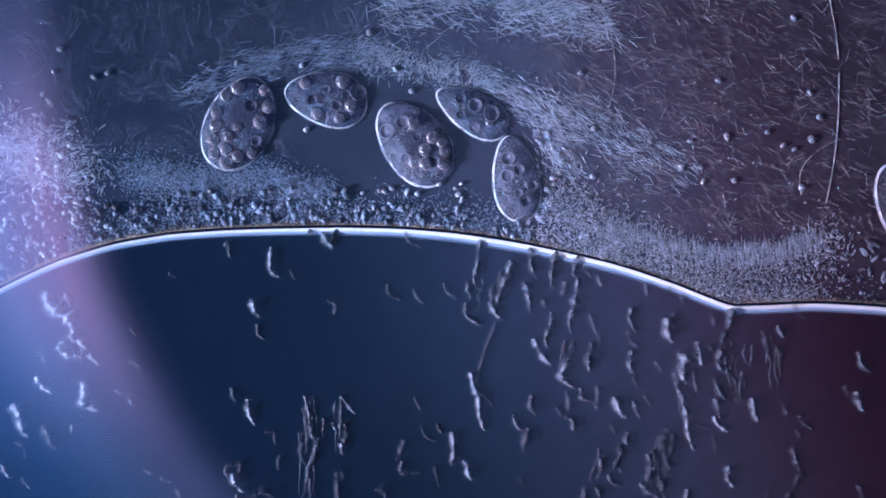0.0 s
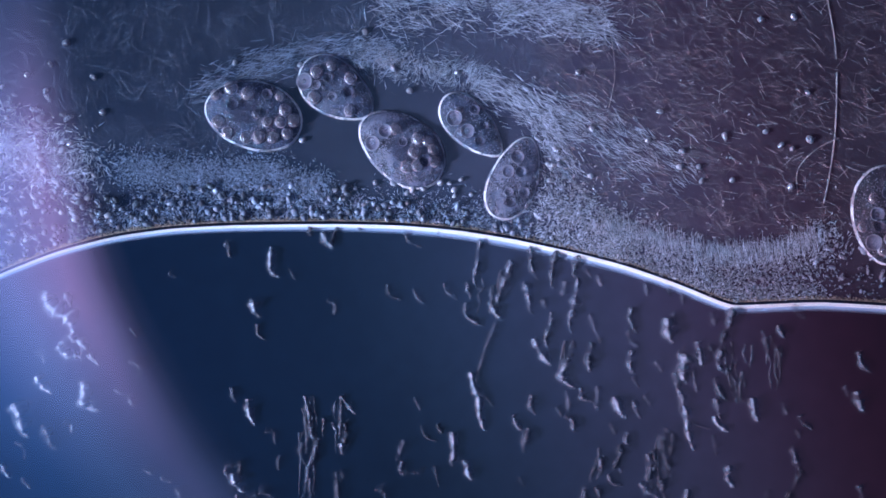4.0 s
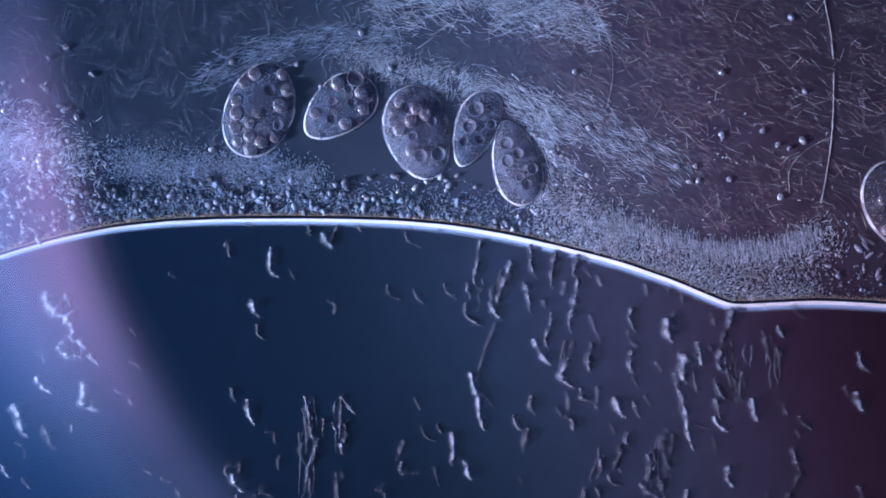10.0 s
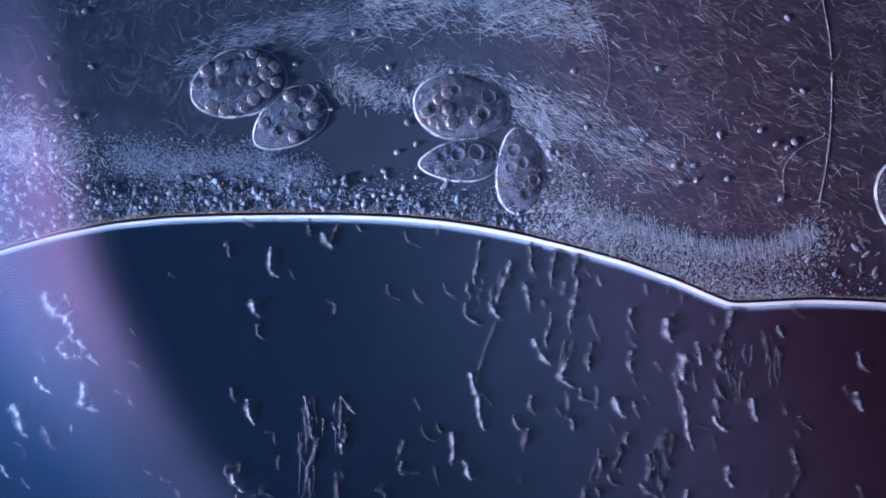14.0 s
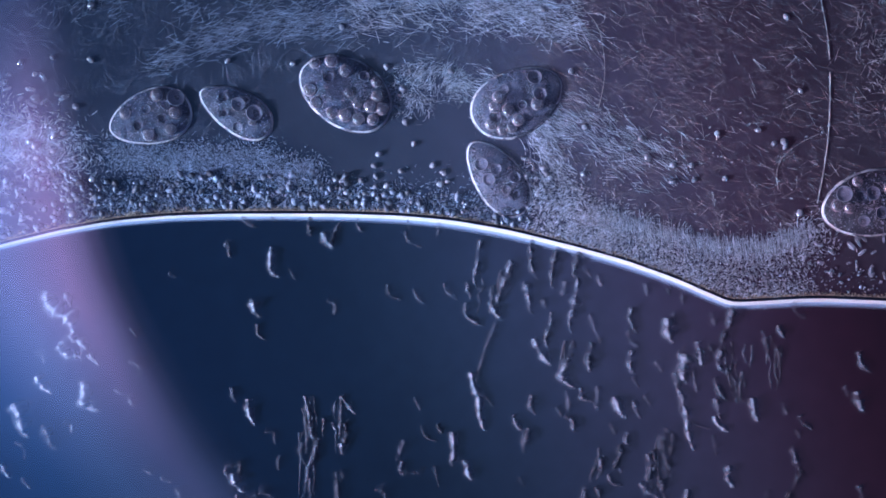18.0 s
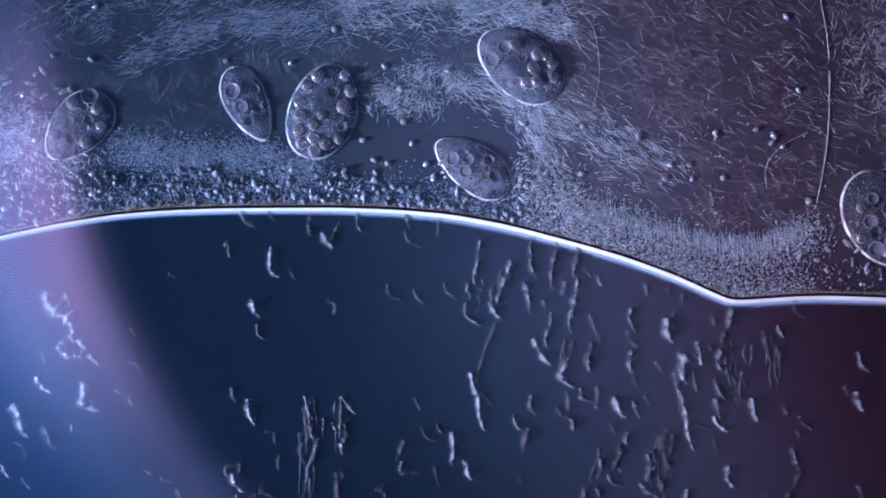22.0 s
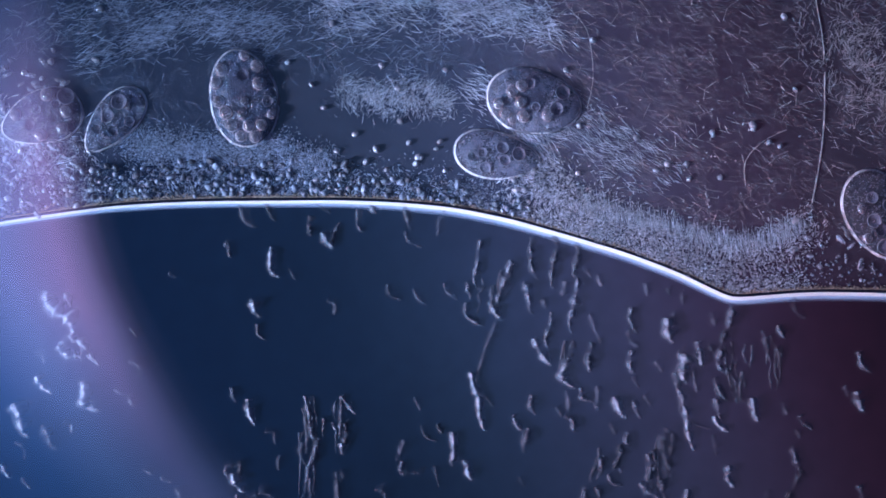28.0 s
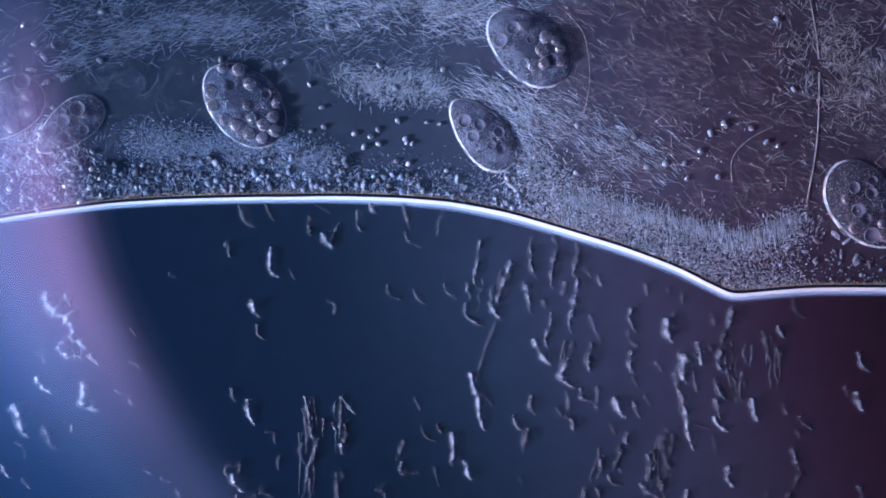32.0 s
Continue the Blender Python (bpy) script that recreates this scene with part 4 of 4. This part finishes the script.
Z = 0.0022
cell_a = cell("large oval ciliate ringed with pale food globules", 89, 62, 0.06, 25, (636, 210, -601),
              ((628, 196, 30, "m"), (615, 139, 10, "g"), (642, 150, 12, "g"), (655, 178, 12, "g"), (624, 173, 11, "n"), (584, 175, 12, "g"), (582, 200, 11, "g"),
               (598, 230, 11, "g"), (615, 245, 12, "g"), (632, 263, 11, "g"), (641, 215, 8, "g"), (644, 238, 9, "g"), (661, 254, 11, "g"),
               (681, 245, 11, "g"), (678, 268, 12, "g"), (678, 203, 9, "v"), (653, 276, 10, "g"), (692, 222, 9, "g")), plasma=BLUISH)
cell_b = cell("egg-shaped grey-blue ciliate with scattered food globules", 76, 50, 0.22, 19, (577, 174, 168),
              ((541, 149, 10, "g"), (607, 146, 12, "g"), (633, 165, 15, "v"), (554, 178, 10, "n"), (621, 188, 11, "g"), (598, 188, 9, "n"),
               (562, 202, 11, "g"), (601, 210, 10, "g"), (578, 160, 8, "v"), (612, 168, 8, "v")), plasma=BLUISH)
cell_c = cell("large oval ciliate with clustered globules at one end", 87, 59, 0.12, 25, (925, 170, 40),
              ((922, 168, 24, "m"), (943, 122, 13, "v"), (959, 148, 12, "v"), (959, 166, 11, "g"), (890, 171, 11, "g"), (888, 190, 11, "g"), (912, 189, 11, "g"),
               (934, 201, 11, "g"), (926, 217, 10, "g"), (910, 223, 10, "g"), (889, 221, 10, "g"), (893, 206, 11, "n"), (896, 156, 9, "v"), (934, 174, 8, "v")))
cell_d = cell("small slender pointed ciliate with clear vacuoles", 73, 39, 0.25, 16, (853, 242, -127),
              ((862, 210, 14, "v"), (844, 236, 12, "v"), (882, 242, 9, "v"), (828, 260, 10, "n"), (857, 263, 9, "n"), (838, 222, 7, "v"), (877, 215, 7, "g")), plasma=BLUISH)
cell_e = cell("slender pale ciliate with clear ringed vacuoles", 79, 44, 0.2, 17, (862, 302, 135),
              ((830, 283, 12, "v"), (856, 288, 10, "v"), (847, 308, 11, "v"), (897, 325, 10, "n"), (880, 321, 8, "v"),
               (891, 297, 10, "v")))
cell_f = cell("large oval ciliate with round vacuoles near the drop edge", 90, 60, 0.1, 25, (1545, 380, 125),
              ((1515, 326, 11, "g"), (1538, 328, 14, "v"), (1519, 346, 9, "g"), (1547, 356, 11, "n"), (1510, 378, 10, "v"), (1536, 400, 11, "v"),
               (1560, 372, 12, "v"), (1568, 340, 9, "g"), (1565, 412, 10, "v"), (1532, 422, 9, "v"), (1580, 392, 9, "g")), plasma=SMOKY)


# ---- threads ----
def thread(label, points, width, drift, z=3):
    line = smooth_line([tuple(map(float, p)) for p in points], 6)
    pts = [at(x, y, z / 1000) for x, y in line]
    radii = [width / 2000 * (0.8 + 0.5 * noise.noise(Vector((x / 6, y / 6, 0)))) for x, y in line]
    verts, faces = tube(pts, radii, 1.0, 6)
    ob = tagged(new("thread", mesh_of("thread", verts, faces, THREAD)), label, "fibre")
    MOVES.append((ob, [(t, pose(dx / 1000, -dy / 1000, 0)) for t, dx, dy in drift]))


FIBRE = ((0, 0, 0), (6, -6, 0), (13, -12, 0), (19, -16, 0), (23, -17, 0), (28, -25, 0), (32, -35, 0))
thread("long thin pale fibre hanging in the water", [(1464, -60), (1469, 0), (1479, 55), (1484, 105)], 2.6, FIBRE)
thread("long thin pale fibre hanging in the water", [(1485, 128), (1484, 200), (1480, 255), (1472, 310), (1462, 360)], 3.0, FIBRE)
thread("fine beaded curved fibre", [(1408, 345), (1406, 310), (1418, 285), (1445, 262), (1480, 245)], 1.5,
       ((0, 10, 0), (6, 0, 0), (13, -18, -4), (19, -35, -8), (25, -70, -12), (32, -112, -20)))
thread("faint curved hair in the water", [(1020, 5), (1055, 45), (1066, 90), (1068, 140), (1058, 190)], 1.1,
       ((0, 20, 0), (13, 12, 0), (23, -10, 0), (32, -25, 10)))


# ---- small swimming beads ----
bead_meshes = []
for i in range(4):
    v, f = ball(12, 8)
    v = [Vector(q) * (1 + 0.28 * noise.noise(Vector(q) * 1.6 + Vector((7 * i, 0, 0)))) for q in v]
    bead_meshes.append(mesh_of("bead", v, f, BEAD))


def bead(size, *rows, z=4):
    """A bright bead with rows of (seconds, x, y)."""
    r = 1.1 * size / 1000
    me = bead_meshes[int(rows[0][1]) % 4]
    ob = tagged(new("bead", me), "small bright round swimming bead", "bead", "beads in the water")
    rng = random.Random(int(rows[0][1] * 13 + rows[0][2]))
    ob.scale = (r, r * rng.uniform(0.65, 0.95), r * 0.6)
    turn = rng.uniform(-60, 60)
    if len(rows) == 1:
        t, x, y = rows[0]
        rows = ((0, x + 0.9 * t, y + 0.2 * t), (32, x - 0.9 * (32 - t), y - 0.2 * (32 - t)))
    if rows[0][0] > 0:
        rows = ((0, rows[0][1], rows[0][2]), *rows)
    if rows[-1][0] < 32:
        rows = (*rows, (32, rows[-1][1], rows[-1][2]))
    MOVES.append((ob, [(t, pose(*at(x, y, z / 1000), 0, 0, turn)) for t, x, y in rows]))


bead(7, (0, 1437, 247), (6, 1431, 247), (11, 1418, 250), (14, 1407, 252), (17, 1397, 252), (19, 1380, 252), (22, 1370, 240), (23, 1367, 238), (25.5, 1355, 237), (27.5, 1340, 221), (29, 1318, 225), (31, 1297, 223), (32, 1283, 220))
bead(6, (0, 1420, 332), (3, 1406, 329), (6, 1391, 340), (9, 1385, 348), (13, 1376, 350), (17, 1424, 368), (19, 1408, 382), (22, 1432, 357), (25, 1420, 390), (32, 1400, 392))
bead(6, (0, 654, 58), (6, 644, 56), (13, 632, 60), (17, 611, 43), (19, 601, 53), (23, 591, 50), (28, 588, 42), (32, 582, 48))
bead(6, (0, 190, 400), (6, 191, 374), (12, 181, 361), (17, 168, 353), (23, 163, 341), (32, 160, 334))
bead(7, (0, 108, 87), (3, 115, 85), (6, 121, 53), (8, 106, 90), (13, 149, 40), (14, 152, 20), (17, 160, 10), (32, 180, 20))
bead(6, (0, 192, 130), (2, 178, 222), (3, 183, 226), (7, 160, 55), (9, 137, 208), (14, 138, 206), (23, 120, 150), (32, 62, 78))
bead(5, (0, 33, 235), (6, 50, 115), (8, 42, 118), (13, 45, 177), (19, 35, 105), (23, 42, 180), (32, 42, 45))
bead(6, (0, 1222, 250), (3, 1200, 250), (6, 1230, 320), (12, 1213, 322), (16, 1200, 322), (19, 1185, 322), (24, 1173, 310), (32, 1145, 296))
bead(6, (0, 1405, 32), (6, 1405, 30), (13, 1395, 32), (19, 1392, 30), (28, 1388, 30), (32, 1375, 35))
bead(6, (0, 1272, 143), (3, 1165, 200), (5.5, 1175, 170), (7, 1147, 40), (8, 1166, 48), (9, 942, 42), (12, 985, 55), (14, 970, 38), (19, 960, 15), (32, 940, -20))
bead(6, (0, 1451, 208), (3, 1420, 35), (6, 1190, 42), (9, 1302, 132), (12, 1190, 120), (16, 1160, 135), (19, 1140, 326), (24, 1105, 160), (27.5, 1030, 88), (29, 1155, 52), (30, 1233, 87), (32, 1240, 268))
bead(6, (0, 543, 230), (3, 560, 245), (7, 402, 252), (9, 416, 234), (10, 375, 265), (12, 637, 240), (14, 703, 270), (16.5, 690, 288), (19, 660, 262), (32, 628, 237))
bead(5, (13, 1037, 310))
bead(6, (0, 1386, 258))
bead(5, (0, 1433, 165))
bead(5, (0, 1300, 320))
bead(5, (0, 1245, 322))
bead(5, (12, 1348, 232))
bead(5, (12, 1395, 262))
bead(5, (20, 1268, 236))
bead(5, (32, 1122, 243))
bead(6, (32, 1178, 290))
bead(5, (32, 1258, 238))
bead(5, (32, 1212, 290))
bead(5, (32, 1022, 222))
bead(6, (32, 672, 116))
bead(6, (32, 705, 214))
bead(5, (32, 720, 252))
bead(6, (32, 570, 190))
bead(5, (32, 548, 150))
bead(5, (32, 506, 110))
bead(6, (19, 712, 158))
bead(5, (19, 402, 108))
bead(5, (8, 1020, 128))
bead(5, (8, 806, 128))
for i in range(9):
    g = random.Random(300 + i)
    bead(g.uniform(3.5, 6.5), (0, g.uniform(955, 1000), g.uniform(235, 380)), (13, g.uniform(955, 1000), g.uniform(235, 385)), (19, g.uniform(925, 975), g.uniform(270, 390)),
         (32, g.uniform(890, 940), g.uniform(290, 350)))
for i in range(16):
    g = random.Random(400 + i)
    x, y = g.uniform(620, 860), g.uniform(320, 375)
    bead(g.uniform(3.5, 6), (0, x, y), (9, x + g.uniform(-30, 30), y - g.uniform(0, 25)), (19, x - 30 + g.uniform(-30, 30), y - g.uniform(10, 45)), (32, x - 40 + g.uniform(-60, 30), y - g.uniform(30, 120)))
for i in range(24):
    g = random.Random(500 + i)
    x, y = g.uniform(-20, 170), g.uniform(120, 400)
    bead(g.uniform(4, 7), (0, x, y), (9, x + g.uniform(-12, 12), y - g.uniform(0, 25)), (19, x + g.uniform(-20, 12), y - g.uniform(5, 40)), (32, x + g.uniform(-25, 15), y - g.uniform(20, 60)))


# ---- what moves ----
def swim(thing, rows):
    walk(thing, [(t, pose(*at(x, y, Z), 0, 0, a)) for t, x, y, a in rows])


def motions():
    for ob, rows in MOVES:
        walk(ob, rows)
    swim(cell_a, ((0, 424, 220, 65), (0.5, 412, 212, 47), (1, 405, 206, 25), (1.5, 402, 190, -10), (2, 428, 183, -52), (2.5, 428, 193, -105),
                  (3, 422, 195, -155), (3.5, 432, 198, -183), (4.5, 470, 210, -200), (5.5, 512, 220, -207), (6, 522, 225, -210), (7, 532, 231, -212),
                  (8, 535, 233, -213), (8.5, 520, 222, -238), (9, 497, 208, -262), (9.5, 478, 198, -278), (10, 460, 195, -290), (10.5, 445, 195, -298),
                  (11, 430, 195, -302), (11.5, 415, 185, -330), (12, 405, 168, -366), (12.5, 392, 160, -405), (13, 407, 165, -460), (13.5, 410, 158, -505),
                  (14, 422, 147, -525), (14.5, 438, 133, -534), (15.5, 485, 122, -542), (16.5, 532, 123, -550), (17, 552, 131, -553), (17.5, 582, 142, -560),
                  (18, 612, 164, -571), (18.5, 628, 190, -585), (19, 637, 210, -601), (19.5, 632, 212, -616), (20, 622, 209, -630), (20.5, 606, 205, -641),
                  (21, 590, 202, -648), (22, 572, 198, -649), (23, 544, 189, -650), (24, 532, 190, -646), (25.5, 485, 177, -652), (26.5, 458, 172, -642),
                  (27.5, 437, 173, -626), (28, 432, 174, -619), (29, 428, 182, -600), (30, 432, 187, -592), (31, 437, 188, -590), (32, 433, 185, -587)))
    swim(cell_b, ((0, 577, 174, 168), (0.5, 572, 168, 158), (1, 571, 165, 140), (1.5, 574, 170, 100), (2, 582, 181, 38), (2.5, 584, 178, 10), (3, 592, 177, -6),
                  (3.5, 592, 166, -24), (4.5, 604, 158, -40), (5.5, 615, 154, -46), (6, 607, 154, -52), (7, 628, 163, -43), (8, 641, 170, -43), (8.5, 640, 185, -62),
                  (9, 622, 200, -86), (9.5, 610, 192, -112), (10, 600, 190, -142), (11, 574, 186, -160), (12, 566, 188, -170), (13, 546, 186, -174),
                  (13.5, 522, 200, -155), (14, 512, 212, -147), (14.5, 493, 220, -152), (15.5, 440, 216, -158), (16.5, 385, 208, -162), (17, 340, 207, -164),
                  (18, 266, 208, -165), (19, 215, 211, -166), (20, 180, 208, -160), (21, 157, 211, -148), (22, 138, 224, -135), (23, 130, 230, -132),
                  (24, 124, 232, -130), (25.5, 115, 228, -142), (26.5, 100, 218, -155), (27.5, 82, 209, -163), (28, 74, 208, -162), (29, 58, 199, -158),
                  (30, 32, 197, -155), (31, 26, 193, -146), (32, 12, 195, -142)))
    swim(cell_c, ((0, 734, 253, 128), (1, 726, 250, 130), (2, 717, 247, 130), (3, 718, 258, 132), (4.2, 710, 262, 145), (5.5, 706, 264, 162), (6, 705, 264, 168),
                  (7, 709, 271, 190), (8, 731, 273, 214), (8.5, 740, 268, 226), (9, 745, 259, 238), (9.5, 742, 246, 262), (10, 739, 236, 285), (10.5, 734, 225, 303),
                  (11, 731, 217, 318), (12, 731, 228, 334), (12.5, 742, 222, 356), (13, 756, 211, 374), (13.5, 785, 200, 362), (14, 816, 192, 352), (14.5, 845, 196, 353),
                  (15.5, 875, 194, 357), (16.5, 899, 190, 361), (17, 907, 190, 366), (18, 916, 181, 386), (19, 926, 170, 397), (20, 935, 142, 418), (20.5, 936, 126, 430),
                  (21, 935, 112, 445), (21.5, 928, 108, 472), (22, 922, 114, 503), (22.5, 912, 118, 555), (23, 923, 121, 596), (23.5, 922, 130, 620), (24, 926, 137, 640),
                  (24.5, 926, 148, 645), (25, 924, 175, 640), (25.5, 924, 205, 634), (26.5, 930, 200, 655), (27.5, 938, 190, 680), (28, 945, 181, 708), (28.5, 952, 170, 735),
                  (29, 962, 155, 752), (29.5, 968, 133, 762), (30, 982, 112, 769), (30.5, 988, 98, 776), (31, 988, 83, 786), (31.5, 966, 84, 822), (32, 936, 82, 860)))
    swim(cell_d, ((0, 836, 197, 150), (0.5, 840, 198, 130), (0.75, 846, 210, 90), (1, 850, 225, 48), (1.5, 862, 220, 18), (2, 868, 219, -2), (2.5, 858, 218, -20),
                  (3, 842, 221, -36), (4.2, 835, 224, -46), (5.5, 831, 227, -54), (6, 827, 232, -60), (7, 826, 240, -68), (8, 832, 227, -86), (9, 841, 217, -103),
                  (10, 841, 228, -113), (11, 840, 240, -104), (12, 856, 229, -106), (13, 853, 241, -127), (13.5, 835, 262, -152), (14, 812, 285, -176), (14.5, 778, 283, -203),
                  (15.5, 650, 258, -195), (16.5, 528, 237, -184), (17, 492, 228, -196), (17.5, 455, 212, -202), (18, 418, 196, -210), (18.5, 378, 165, -230), (19, 347, 141, -236),
                  (19.5, 345, 140, -298), (20, 400, 143, -350), (20.5, 432, 140, -366), (21, 451, 160, -402), (21.5, 448, 178, -414), (22, 438, 185, -424), (22.25, 415, 176, -480),
                  (22.5, 388, 162, -538), (23, 381, 149, -608), (23.25, 385, 155, -665), (23.5, 392, 168, -722), (24, 404, 193, -752), (24.5, 380, 180, -776), (25, 322, 160, -858),
                  (25.5, 255, 192, -854), (26.5, 230, 203, -852), (27.5, 208, 211, -852), (28, 201, 213, -852), (29, 175, 229, -840), (30, 150, 224, -848), (31, 132, 228, -850),
                  (32, 122, 223, -862)))
    swim(cell_e, ((0, 914, 316, 99), (1, 912, 305, 96), (2, 908, 313, 84), (3, 907, 323, 70), (4.2, 912, 314, 68), (5.5, 918, 305, 67), (6, 918, 301, 73), (7, 919, 295, 97),
                  (8, 916, 297, 112), (9, 915, 289, 105), (10, 914, 288, 104), (11, 918, 304, 112), (12, 919, 301, 98), (13, 919, 303, 92), (14, 920, 303, 92), (14.5, 918, 307, 93),
                  (16.5, 908, 322, 105), (17, 898, 320, 114), (18, 881, 315, 126), (19, 862, 302, 136), (20, 851, 297, 140), (21, 844, 297, 143), (22, 837, 295, 145),
                  (23, 829, 293, 147), (24, 825, 291, 150), (25.5, 811, 287, 158), (26.5, 830, 282, 232), (27.5, 853, 275, 305), (28, 880, 276, 350), (28.5, 888, 277, 366),
                  (29, 898, 275, 372), (29.5, 900, 266, 384), (30, 909, 259, 396), (30.5, 893, 245, 435), (31, 875, 235, 478), (31.5, 866, 232, 486), (32, 853, 237, 490)))
    swim(cell_f, ((0, 1614, 368, 120), (1, 1612, 364, 118), (1.5, 1590, 355, 140), (2, 1562, 355, 145), (2.5, 1560, 358, 190), (3, 1562, 362, 232), (4.2, 1566, 385, 275),
                  (5.5, 1562, 398, 285), (6, 1560, 385, 300), (7, 1572, 382, 300), (8, 1578, 375, 300), (9, 1590, 372, 300), (10, 1593, 370, 300), (11, 1602, 370, 300),
                  (12, 1605, 366, 300), (13, 1608, 365, 300), (14, 1617, 365, 300), (15.5, 1610, 370, 300), (16.5, 1602, 375, 280), (17, 1590, 372, 250), (17.5, 1560, 365, 215),
                  (18, 1542, 360, 190), (18.5, 1525, 360, 210), (19, 1528, 356, 220), (19.5, 1540, 362, 250), (20, 1547, 372, 270), (21, 1550, 386, 280), (22, 1553, 388, 292),
                  (23, 1550, 384, 302), (24, 1547, 380, 306), (25.5, 1550, 380, 304), (27.5, 1560, 385, 302), (29, 1552, 378, 305), (30, 1548, 376, 306), (31, 1540, 370, 306),
                  (32, 1530, 364, 308)))


motions()
